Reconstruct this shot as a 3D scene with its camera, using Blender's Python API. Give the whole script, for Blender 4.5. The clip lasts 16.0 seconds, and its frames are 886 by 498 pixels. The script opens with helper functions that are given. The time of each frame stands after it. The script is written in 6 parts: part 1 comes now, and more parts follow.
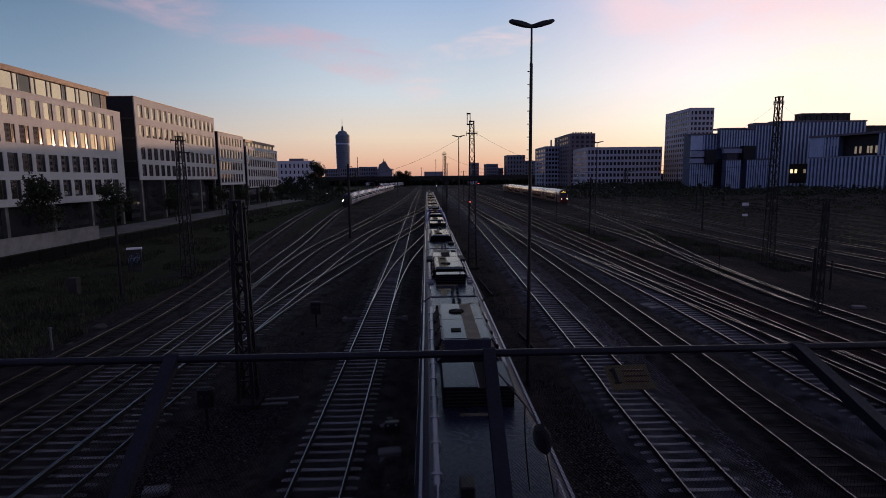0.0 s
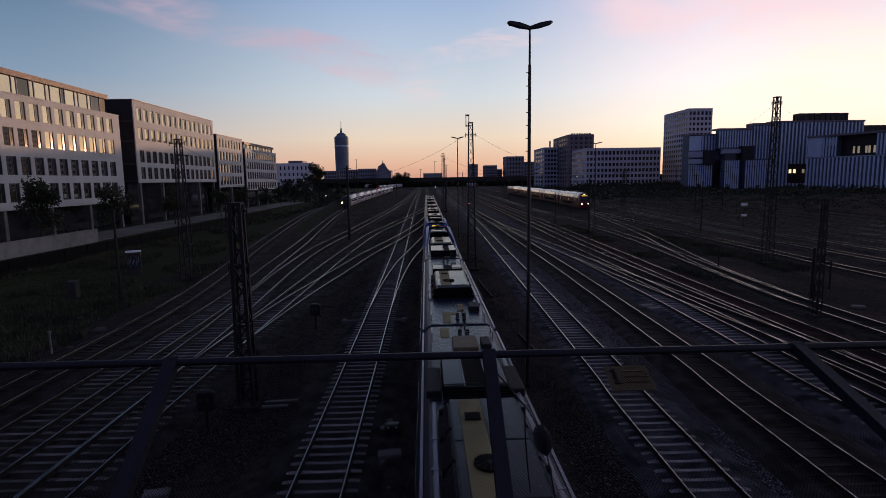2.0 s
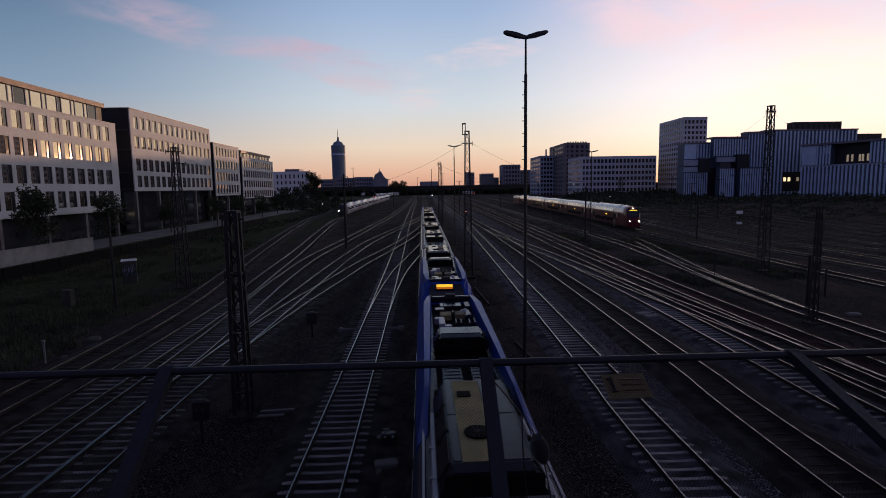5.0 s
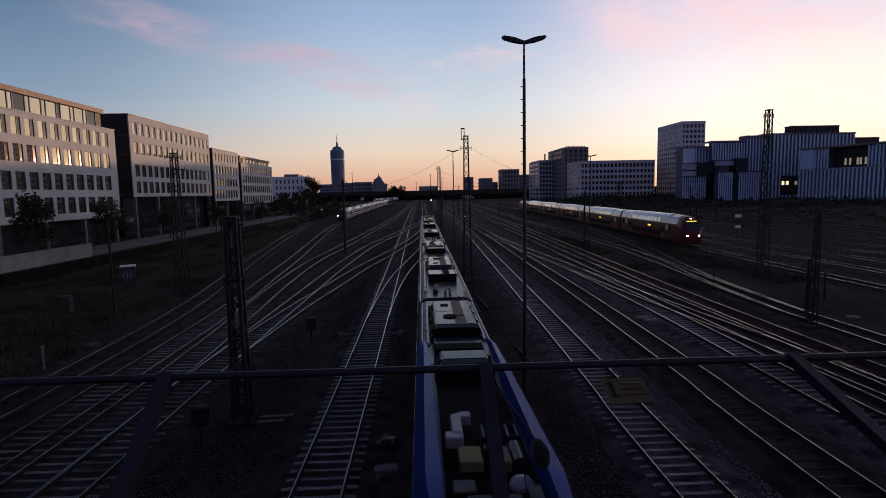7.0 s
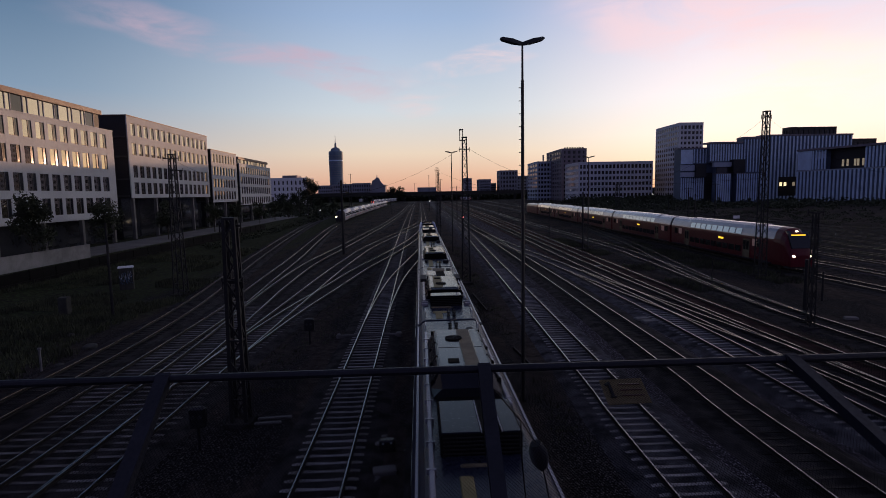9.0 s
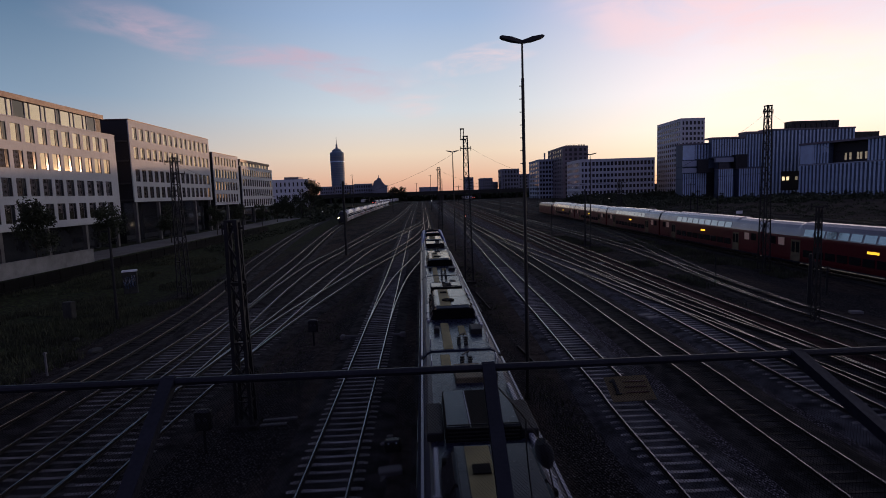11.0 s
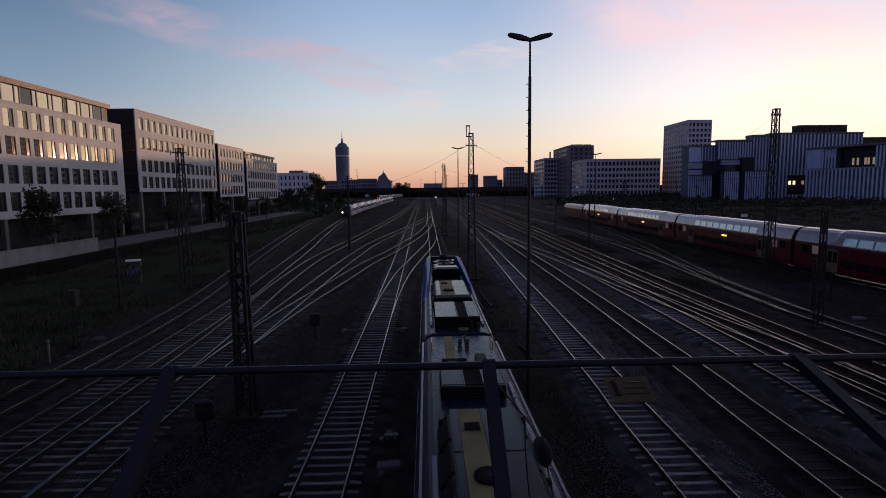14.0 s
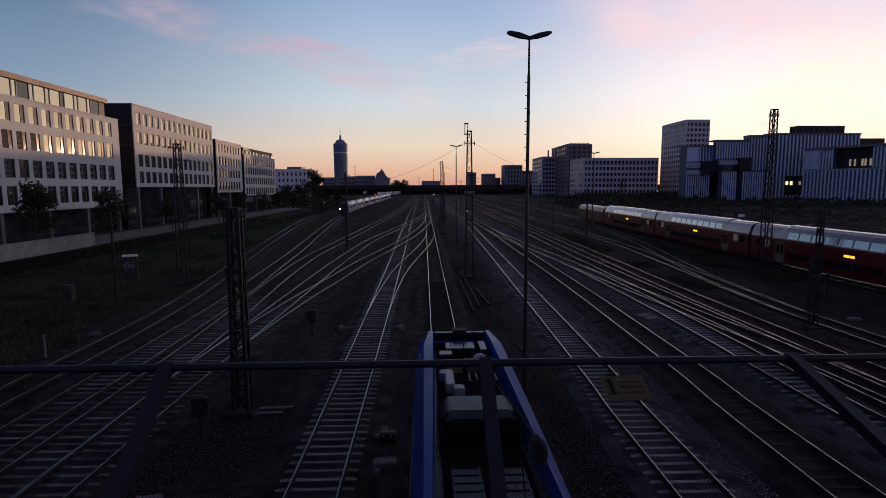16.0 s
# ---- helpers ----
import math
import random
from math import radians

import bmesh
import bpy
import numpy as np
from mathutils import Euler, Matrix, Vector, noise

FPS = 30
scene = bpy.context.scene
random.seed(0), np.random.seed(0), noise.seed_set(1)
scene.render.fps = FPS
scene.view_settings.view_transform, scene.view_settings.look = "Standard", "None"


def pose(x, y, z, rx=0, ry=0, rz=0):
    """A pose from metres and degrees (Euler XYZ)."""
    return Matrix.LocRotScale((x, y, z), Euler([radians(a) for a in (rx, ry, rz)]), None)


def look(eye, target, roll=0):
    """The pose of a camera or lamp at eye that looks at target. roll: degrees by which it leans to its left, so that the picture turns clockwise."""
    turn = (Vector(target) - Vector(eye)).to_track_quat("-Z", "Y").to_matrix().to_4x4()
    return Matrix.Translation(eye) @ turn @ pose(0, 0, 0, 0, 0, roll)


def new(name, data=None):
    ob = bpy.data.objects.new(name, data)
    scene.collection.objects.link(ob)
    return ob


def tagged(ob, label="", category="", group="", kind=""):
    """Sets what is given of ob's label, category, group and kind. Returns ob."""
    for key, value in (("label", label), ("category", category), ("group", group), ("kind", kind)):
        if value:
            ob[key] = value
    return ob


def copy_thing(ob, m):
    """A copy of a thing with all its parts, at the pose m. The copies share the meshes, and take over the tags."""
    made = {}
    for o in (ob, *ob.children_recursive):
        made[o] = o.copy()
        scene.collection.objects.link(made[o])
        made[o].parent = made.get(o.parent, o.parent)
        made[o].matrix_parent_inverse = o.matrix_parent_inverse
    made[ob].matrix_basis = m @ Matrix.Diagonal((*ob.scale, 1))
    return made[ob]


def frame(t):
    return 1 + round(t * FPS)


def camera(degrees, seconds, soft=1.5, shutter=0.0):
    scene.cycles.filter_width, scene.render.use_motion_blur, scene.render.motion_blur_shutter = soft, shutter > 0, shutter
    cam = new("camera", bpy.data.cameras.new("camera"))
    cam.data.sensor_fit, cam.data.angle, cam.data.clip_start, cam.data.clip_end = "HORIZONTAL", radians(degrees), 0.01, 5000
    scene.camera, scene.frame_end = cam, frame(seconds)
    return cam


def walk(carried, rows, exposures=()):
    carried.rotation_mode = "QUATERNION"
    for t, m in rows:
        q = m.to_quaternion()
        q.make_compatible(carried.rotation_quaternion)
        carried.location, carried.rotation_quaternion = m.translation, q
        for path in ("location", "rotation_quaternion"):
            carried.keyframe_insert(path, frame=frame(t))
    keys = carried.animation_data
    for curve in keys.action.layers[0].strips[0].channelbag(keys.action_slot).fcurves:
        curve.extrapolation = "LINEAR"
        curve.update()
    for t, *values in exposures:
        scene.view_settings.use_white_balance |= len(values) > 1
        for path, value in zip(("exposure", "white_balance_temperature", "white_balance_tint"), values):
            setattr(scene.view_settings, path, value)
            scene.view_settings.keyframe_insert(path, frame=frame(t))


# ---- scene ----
# the camera: held still over a bridge's railing, turning a little in the hand
cam = camera(79.06, 16.0, soft=0.9)
EYE = (0.0, 0.0, 8.7)


def aim(yaw, down, roll):
    y, d = radians(yaw), radians(down)
    way = Vector((math.sin(y) * math.cos(d), math.cos(y) * math.cos(d), -math.sin(d)))
    return look(EYE, Vector(EYE) + way, roll)


walk(cam, [
    (0.0, aim(1.654, 7.573, -0.600)),
    (0.5, aim(1.649, 7.532, -0.682)),
    (1.0, aim(1.687, 7.496, -0.732)),
    (1.5, aim(1.695, 7.460, -0.780)),
    (2.0, aim(1.726, 7.409, -0.859)),
    (2.5, aim(1.751, 7.339, -0.836)),
    (3.0, aim(1.833, 7.223, -0.762)),
    (3.5, aim(1.924, 7.082, -0.714)),
    (4.0, aim(2.006, 6.908, -0.732)),
    (6.5, aim(2.157, 6.144, -1.066)),
    (7.0, aim(2.179, 6.056, -1.070)),
    (7.5, aim(2.171, 5.944, -1.115)),
    (8.0, aim(2.170, 5.897, -1.141)),
    (8.5, aim(2.227, 5.892, -1.085)),
    (9.0, aim(2.347, 5.941, -1.069)),
    (11.5, aim(2.024, 6.003, -1.992)),
    (12.0, aim(1.829, 6.027, -1.767)),
    (12.5, aim(1.707, 6.099, -1.339)),
    (13.0, aim(1.696, 6.202, -0.918)),
    (13.5, aim(1.699, 6.256, -0.786)),
    (14.0, aim(1.726, 6.341, -0.655)),
    (14.5, aim(1.791, 6.462, -0.530)),
    (15.0, aim(1.828, 6.489, -0.370)),
    (15.5, aim(1.918, 6.539, -0.257)),
    (16.0, aim(1.991, 6.596, -0.177)),
])

# ---- the dusk sky and the last of the sun ----
SUN_AZ, SUN_EL = radians(33.0), radians(2.4)


class Nodes:
    """Short hand for node trees."""

    def __init__(self, tree):
        self.t, self.n, self.l = tree, tree.nodes, tree.links

    def add(self, kind, **kw):
        nd = self.n.new(kind)
        for k, v in kw.items():
            if k == "blend_type":
                nd.blend_type = v
            elif k == "data_type":
                nd.data_type = v
            elif k == "operation":
                nd.operation = v
        return nd

    def put(self, sock, v):
        if isinstance(v, bpy.types.NodeSocket):
            self.l.new(v, sock)
        else:
            sock.default_value = v

    def math(self, op, a, b=0.0, clamp=False):
        nd = self.add("ShaderNodeMath", operation=op)
        nd.use_clamp = clamp
        self.put(nd.inputs[0], a)
        self.put(nd.inputs[1], b)
        return nd.outputs[0]

    def mix(self, f, a, b, how="MIX"):
        nd = self.add("ShaderNodeMix", data_type="RGBA", blend_type=how)
        self.put(nd.inputs[0], f)
        self.put(nd.inputs[6], a)
        self.put(nd.inputs[7], b)
        return nd.outputs[2]

    def ramp(self, f, stops):
        nd = self.add("ShaderNodeValToRGB")
        el = nd.color_ramp.elements
        while len(el) < len(stops):
            el.new(0.5)
        for e, (p, c) in zip(el, stops):
            e.position, e.color = p, (*c, 1)
        self.put(nd.inputs[0], f)
        return nd.outputs[0]

    def span(self, v, a, b, c=0.0, d=1.0, smooth=True):
        nd = self.add("ShaderNodeMapRange")
        nd.interpolation_type = "SMOOTHSTEP" if smooth else "LINEAR"
        for s, x in zip(nd.inputs, (v, a, b, c, d)):
            self.put(s, x)
        return nd.outputs[0]

    def noise(self, vec, scale, detail=4.0, rough=0.55, dist=0.0):
        nd = self.add("ShaderNodeTexNoise")
        if vec is not None:
            self.put(nd.inputs["Vector"], vec)
        nd.inputs["Scale"].default_value, nd.inputs["Detail"].default_value = scale, detail
        nd.inputs["Roughness"].default_value, nd.inputs["Distortion"].default_value = rough, dist
        return nd.outputs[0]


world = bpy.data.worlds.new("dusk")
scene.world = world
world.use_nodes = True
W = Nodes(world.node_tree)
W.n.clear()
geo_dir = W.add("ShaderNodeTexCoord").outputs["Generated"]
sep = W.add("ShaderNodeSeparateXYZ")
W.put(sep.inputs[0], geo_dir)
dx, dy, dz = sep.outputs
flat = W.math("SQRT", W.math("ADD", W.math("MULTIPLY", dx, dx), W.math("MULTIPLY", dy, dy)))
az = W.math("MULTIPLY", W.math("ARCTAN2", dx, dy), 57.2958)      # degrees to the right of the line
el = W.math("MULTIPLY", W.math("ARCSINE", dz), 57.2958)
e01 = W.span(el, 0.0, 60.0, smooth=False)
left_sky = W.ramp(e01, [(0.0, (0.58, 0.30, 0.22)), (0.03, (0.60, 0.41, 0.34)), (0.085, (0.40, 0.40, 0.44)), (0.16, (0.215, 0.31, 0.44)),
                        (0.29, (0.095, 0.175, 0.30)), (0.6, (0.050, 0.068, 0.135)), (1.0, (0.042, 0.046, 0.105))])
mid_sky = W.ramp(e01, [(0.0, (0.62, 0.32, 0.25)), (0.025, (0.74, 0.45, 0.33)), (0.07, (0.80, 0.65, 0.52)), (0.14, (0.62, 0.68, 0.74)),
                       (0.29, (0.34, 0.46, 0.68)), (0.6, (0.078, 0.10, 0.18)), (1.0, (0.042, 0.046, 0.105))])
right_sky = W.ramp(e01, [(0.0, (0.82, 0.48, 0.30)), (0.04, (0.93, 0.77, 0.60)), (0.09, (1.0, 0.91, 0.83)), (0.15, (0.97, 0.90, 0.94)),
                         (0.29, (0.74, 0.67, 0.83)), (0.6, (0.10, 0.12, 0.21)), (1.0, (0.042, 0.046, 0.105))])
sky = W.mix(W.span(az, -38.0, -2.0), left_sky, mid_sky)
sky = W.mix(W.span(az, 4.0, 30.0), sky, right_sky)
# the eastern half of the sky lies in the earth's shadow
away = W.math("ABSOLUTE", W.math("SUBTRACT", az, 25.0))
sky = W.mix(W.span(away, 62.0, 125.0), sky, (0.098, 0.097, 0.205, 1))
# torn veils of cloud, lit pink from below
stretch = W.add("ShaderNodeMapping")
W.put(stretch.inputs[0], geo_dir)
stretch.inputs["Scale"].default_value = (2.2, 2.2, 7.0)
wisps = W.noise(stretch.outputs[0], 2.6, 7.0, 0.6, 0.5)
warp = W.math("SUBTRACT", W.noise(stretch.outputs[0], 1.4, 3.0), 0.5)


def cloud(sky, a, e, wa, we, slope, colour, power):
    """A soft bank of cloud round one direction, frayed by the noise."""
    u = W.math("DIVIDE", W.math("SUBTRACT", W.math("ADD", az, W.math("MULTIPLY", warp, 16.0)), a), wa)
    v = W.math("SUBTRACT", W.math("ADD", el, W.math("MULTIPLY", warp, 7.0)), e)
    v = W.math("DIVIDE", W.math("SUBTRACT", v, W.math("MULTIPLY", W.math("SUBTRACT", az, a), slope)), we)
    d = W.math("ADD", W.math("MULTIPLY", u, u), W.math("MULTIPLY", v, v))
    m = W.math("MULTIPLY", W.span(d, 0.0, 1.3, 1.0, 0.0), W.span(wisps, 0.30, 0.68))
    return W.mix(W.math("MULTIPLY", m, power, True), sky, (*colour, 1))


sky = cloud(sky, -15.5, 13.8, 17.0, 1.9, -0.15, (0.60, 0.42, 0.52), 0.8)
sky = cloud(sky, -6.0, 11.2, 6.0, 1.3, -0.25, (0.70, 0.50, 0.56), 0.6)
sky = cloud(sky, 5.0, 12.6, 6.0, 1.0, 0.05, (0.95, 0.68, 0.68), 1.0)
sky = cloud(sky, 1.5, 10.0, 3.5, 1.2, 0.1, (0.88, 0.62, 0.62), 0.6)
sky = cloud(sky, 30.0, 15.5, 17.0, 4.0, -0.10, (0.97, 0.69, 0.73), 0.75)
sky = cloud(sky, 37.0, 9.0, 11.0, 5.0, 0.0, (1.0, 0.92, 0.79), 0.8)
nishita = W.add("ShaderNodeTexSky")
nishita.sky_type, nishita.sun_disc = "NISHITA", False
nishita.sun_elevation, nishita.sun_rotation = SUN_EL, SUN_AZ
sky = W.mix(0.01, sky, nishita.outputs[0])
back = W.add("ShaderNodeBackground")
W.put(back.inputs[0], sky)
back.inputs[1].default_value = 1.0
W.put(W.add("ShaderNodeOutputWorld").inputs[0], back.outputs[0])

sun = new("sun", bpy.data.lights.new("sun", "SUN"))
sun.data.energy, sun.data.angle, sun.data.color = 2.0, radians(0.3), (1.0, 0.55, 0.32)
sun_way = Vector((math.sin(SUN_AZ) * math.cos(SUN_EL), math.cos(SUN_AZ) * math.cos(SUN_EL), math.sin(SUN_EL)))
sun.matrix_world = look(sun_way * 400, (0, 0, 0))


# ---- materials ----
def material(name, colour, rough=0.7, metal=0.0, vary=0.25, scale=1.5, fine=25.0, bump=0.25, depth=0.01, tint=None, spec=0.5, coord="Object", per=0.0, uneven=0.12):
    """A surface with stains at one scale, grain at another and fine relief."""
    m = bpy.data.materials.new(name)
    m.use_nodes = True
    N = Nodes(m.node_tree)
    b = N.n["Principled BSDF"]
    vec = N.add("ShaderNodeTexCoord").outputs[coord]
    big = N.noise(vec, scale, 5.0, 0.6)
    small = N.noise(vec, fine, 3.0, 0.6)
    dark = tuple(c * (1 - vary) for c in colour)
    light = tint or tuple(min(1.0, c * (1 + vary * 0.6)) for c in colour)
    col = N.mix(N.span(big, 0.3, 0.7), (*dark, 1), (*light, 1))
    col = N.mix(N.span(small, 0.25, 0.75, 0.0, 0.35), col, (*(c * (1 - vary) * 0.8 for c in colour), 1))
    if per:
        r = N.add("ShaderNodeObjectInfo").outputs["Random"]
        col = N.mix(1.0, col, N.ramp(r, [(0, (1 - per,) * 3), (1, (1, 1, 1))]), "MULTIPLY")
    N.put(b.inputs["Base Color"], col)
    N.put(b.inputs["Roughness"], N.span(small, 0.2, 0.8, max(0.02, rough - uneven), min(1, rough + uneven)))
    b.inputs["Metallic"].default_value = metal
    b.inputs["Specular IOR Level"].default_value = spec
    if bump:
        bp = N.add("ShaderNodeBump")
        bp.inputs["Strength"].default_value, bp.inputs["Distance"].default_value = bump, depth
        N.put(bp.inputs["Height"], small)
        N.put(b.inputs["Normal"], bp.outputs[0])
    return m


def glow(name, colour, power):
    m = bpy.data.materials.new(name)
    m.use_nodes = True
    b = m.node_tree.nodes["Principled BSDF"]
    b.inputs["Base Color"].default_value = (*colour, 1)
    b.inputs["Emission Color"].default_value = (*colour, 1)
    b.inputs["Emission Strength"].default_value = power
    return m


def ground_material():
    """Ballast and trodden earth between the rails, weeds on the far left."""
    m = bpy.data.materials.new("yard_ground")
    m.use_nodes = True
    N = Nodes(m.node_tree)
    b = N.n["Principled BSDF"]
    vec = N.add("ShaderNodeTexCoord").outputs["Object"]
    s = N.add("ShaderNodeSeparateXYZ")
    N.put(s.inputs[0], vec)
    x = s.outputs[0]
    stretch = N.add("ShaderNodeMapping")
    N.put(stretch.inputs[0], vec)
    stretch.inputs["Scale"].default_value = (1.0, 0.25, 1.0)
    big = N.noise(stretch.outputs[0], 0.35, 6.0, 0.6)
    mid = N.noise(vec, 2.5, 5.0, 0.65)
    def cells(scale):
        nd = N.add("ShaderNodeTexVoronoi")
        N.put(nd.inputs["Vector"], vec)
        nd.inputs["Scale"].default_value = scale
        return nd.outputs["Distance"], nd.outputs["Color"]
    d1, c1 = cells(13.0)
    d2, c2 = cells(4.0)
    stones = N.mix(c1, (0.020, 0.019, 0.019, 1), (0.130, 0.121, 0.122, 1))
    stones = N.mix(N.span(d1, 0.0, 0.7), stones, (0.011, 0.010, 0.010, 1))
    soil = N.mix(N.span(mid, 0.3, 0.7), (0.026, 0.021, 0.018, 1), (0.074, 0.060, 0.050, 1))
    # stones in this band multiplied brighter and bluer, painting in blue sky light
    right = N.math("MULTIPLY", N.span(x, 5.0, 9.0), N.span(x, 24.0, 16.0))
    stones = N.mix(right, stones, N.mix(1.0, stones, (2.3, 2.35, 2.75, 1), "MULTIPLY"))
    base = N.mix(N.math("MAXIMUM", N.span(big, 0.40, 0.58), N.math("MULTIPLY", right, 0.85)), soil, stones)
    # scattered pale pebbles and rubbish
    sep2 = N.add("ShaderNodeSeparateColor")
    N.put(sep2.inputs[0], c2)
    speck = N.math("MULTIPLY", N.span(sep2.outputs[0], 0.90, 0.94), N.span(d2, 0.26, 0.16))
    base = N.mix(N.math("MULTIPLY", speck, 0.7), base, (0.15, 0.14, 0.135, 1))
    weeds = N.mix(N.span(mid, 0.3, 0.7), (0.012, 0.015, 0.008, 1), (0.050, 0.062, 0.030, 1))
    edge = N.math("ADD", x, N.math("MULTIPLY", N.math("SUBTRACT", big, 0.5), 14.0))
    base = N.mix(N.math("MULTIPLY", N.span(edge, -20.0, -26.0), N.span(mid, 0.35, 0.5)), base, weeds)
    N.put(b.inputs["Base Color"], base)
    b.inputs["Roughness"].default_value = 1.0
    b.inputs["Specular IOR Level"].default_value = 0.03
    bp = N.add("ShaderNodeBump")
    bp.inputs["Strength"].default_value, bp.inputs["Distance"].default_value = 0.8, 0.05
    N.put(bp.inputs["Height"], N.math("ADD", N.math("MULTIPLY", d1, -0.9), mid))
    N.put(b.inputs["Normal"], bp.outputs[0])
    return m


M = {
    "ground": ground_material(),
    "ballast": material("ballast", (0.044, 0.041, 0.041), 0.95, vary=0.7, scale=1.2, fine=18, bump=1.0, depth=0.06, spec=0.05),
    "ballast_pale": material("grey_ballast", (0.072, 0.072, 0.084), 0.95, vary=0.75, scale=1.2, fine=16, bump=1.0, depth=0.06, spec=0.05),
    "ballast_red": material("rusty_ballast", (0.046, 0.024, 0.023), 0.95, vary=0.6, scale=0.8, fine=18, bump=1.0, depth=0.06, spec=0.05),
    "ballast_rust": material("oily_ballast", (0.011, 0.0095, 0.0085), 0.95, vary=0.5, scale=1.0, fine=18, bump=1.0, depth=0.06, spec=0.05),
    "rail_top": material("worn_rail_steel", (0.29, 0.285, 0.28), 0.20, 0.8, vary=0.25, scale=0.6, fine=40, bump=0, uneven=0.05),
    # dimmer copy of the rail top: paints the weaker sky reflection, mostly on the left
    "rail_dimmed": material("dimmed_rail_steel", (0.23, 0.235, 0.245), 0.20, 0.75, vary=0.4, scale=0.6, fine=40, bump=0, uneven=0.05),
    # rust, darkened to include the black shadow along the rail sides
    "rail_side": material("shaded_rusty_rail_steel", (0.020, 0.015, 0.012), 0.85, vary=0.4, fine=30),
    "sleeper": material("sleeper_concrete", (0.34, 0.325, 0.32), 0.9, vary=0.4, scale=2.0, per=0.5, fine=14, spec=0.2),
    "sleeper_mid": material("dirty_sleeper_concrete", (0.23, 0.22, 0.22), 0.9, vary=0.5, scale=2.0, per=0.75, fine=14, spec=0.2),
    "sleeper_far": material("darker_sleeper_concrete", (0.105, 0.10, 0.10), 0.9, vary=0.5, scale=1.0, fine=14, spec=0.2),
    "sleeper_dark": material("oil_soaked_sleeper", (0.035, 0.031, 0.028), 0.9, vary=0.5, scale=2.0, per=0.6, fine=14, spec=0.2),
    "concrete": material("concrete", (0.15, 0.146, 0.142), 0.9, vary=0.35, scale=0.5, fine=12),
    "old_concrete": material("mossy_concrete", (0.045, 0.046, 0.040), 0.95, vary=0.4, scale=1.5, fine=12),
    "mast": material("dark_galvanised_steel", (0.016, 0.016, 0.018), 0.7, 0.2, vary=0.35, scale=2, fine=30),
    "black": material("black_paint", (0.012, 0.012, 0.014), 0.5, vary=0.3, scale=3),
    "tube": material("dark_blue_railing_paint", (0.013, 0.014, 0.023), 0.55, vary=0.4, scale=5, fine=60, bump=0.2, depth=0.002, spec=0.3),
    "wire": material("fence_wire", (0.004, 0.004, 0.0045), 0.8, 0.0, vary=0.2, scale=8, spec=0.1),
    "facade": material("pale_stone_cladding", (0.455, 0.48, 0.50), 0.75, vary=0.10, scale=0.15, fine=3, bump=0.05),
    "facade_dark": material("dark_cladding", (0.014, 0.014, 0.018), 0.6, vary=0.25, scale=0.3, fine=4),
    "copper": material("copper_brown_fascia", (0.14, 0.082, 0.064), 0.55, vary=0.2, scale=0.4, fine=5),
    "pane": material("coated_window_glass", (0.52, 0.46, 0.36), 0.02, 0.9, vary=0.06, scale=0.4, fine=2, bump=0, per=0.25, uneven=0.0),
    "pane_dark": material("dark_window_glass", (0.03, 0.033, 0.04), 0.07, 0.0, vary=0.3, scale=0.3, fine=2, bump=0, per=0.4, uneven=0.02),
    "mullion": material("dark_window_frame", (0.05, 0.05, 0.055), 0.5, vary=0.2),
    "lamella": material("white_blue_lamella", (0.58, 0.74, 0.92), 0.6, vary=0.15, scale=0.2, fine=3),
    "block_blue": material("blue_grey_cladding", (0.085, 0.12, 0.185), 0.65, vary=0.25, scale=0.1, fine=2),
    "block_brown": material("brown_cladding", (0.20, 0.18, 0.21), 0.7, vary=0.2, scale=0.1, fine=2),
    "block_grey": material("grey_render", (0.42, 0.48, 0.58), 0.8, vary=0.2, scale=0.1, fine=2),
    "block_pale": material("pale_grid_cladding", (0.60, 0.63, 0.70), 0.75, vary=0.12, scale=0.1, fine=2),
    "white_render": material("white_render", (0.82, 0.84, 0.87), 0.75, vary=0.08, scale=0.1, fine=2),
    # bluish base colour has the haze of distance mixed in
    "far": material("hazed_far_masonry", (0.22, 0.24, 0.30), 0.8, vary=0.2, scale=0.05, fine=1, bump=0),
    "tower": material("blue_glass_tower", (0.14, 0.21, 0.29), 0.65, 0.0, vary=0.25, scale=0.05, fine=0.5, bump=0),
    "bark": material("bark", (0.05, 0.04, 0.03), 0.95, vary=0.4, scale=4, fine=30),
    "leaf": material("dusk_leaves", (0.030, 0.042, 0.016), 0.8, vary=0.4, scale=0.8, fine=8, bump=0, per=0.3),
    "grass": material("rough_grass", (0.056, 0.064, 0.030), 0.9, vary=0.65, scale=0.35, fine=6, bump=0),
    "lamp_white": glow("headlamp", (1.0, 0.80, 0.50), 9.0),
    "lamp_amber": glow("amber_display", (1.0, 0.58, 0.04), 1.3),
    "lamp_red": glow("tail_lamp", (1.0, 0.12, 0.10), 6.0),
    "lit_room": glow("lit_room", (1.0, 0.80, 0.45), 1.1),
    "dim_office": glow("dim_office_room", (1.0, 0.80, 0.50), 0.16),
    "lit_white": glow("white_lamp", (1.0, 0.95, 0.85), 3.0),
    "yellow": material("faded_yellow_enamel", (0.20, 0.155, 0.07), 0.6, vary=0.25, scale=9, fine=60),
    "graffiti_blue": material("blue_spray_paint", (0.12, 0.30, 0.60), 0.6, vary=0.2),
    "white_paint": material("white_paint", (0.16, 0.16, 0.165), 0.6, vary=0.2, scale=3),
}


# ---- building blocks ----
def part(name, bm, mat, parent=None, label=""):
    me = bpy.data.meshes.new(name)
    bm.to_mesh(me)
    bm.free()
    for mm in (mat if isinstance(mat, (list, tuple)) else [mat]):
        me.materials.append(M[mm])
    ob = new(name, me)
    ob.parent = parent
    if label:
        ob["label"] = label
    return ob


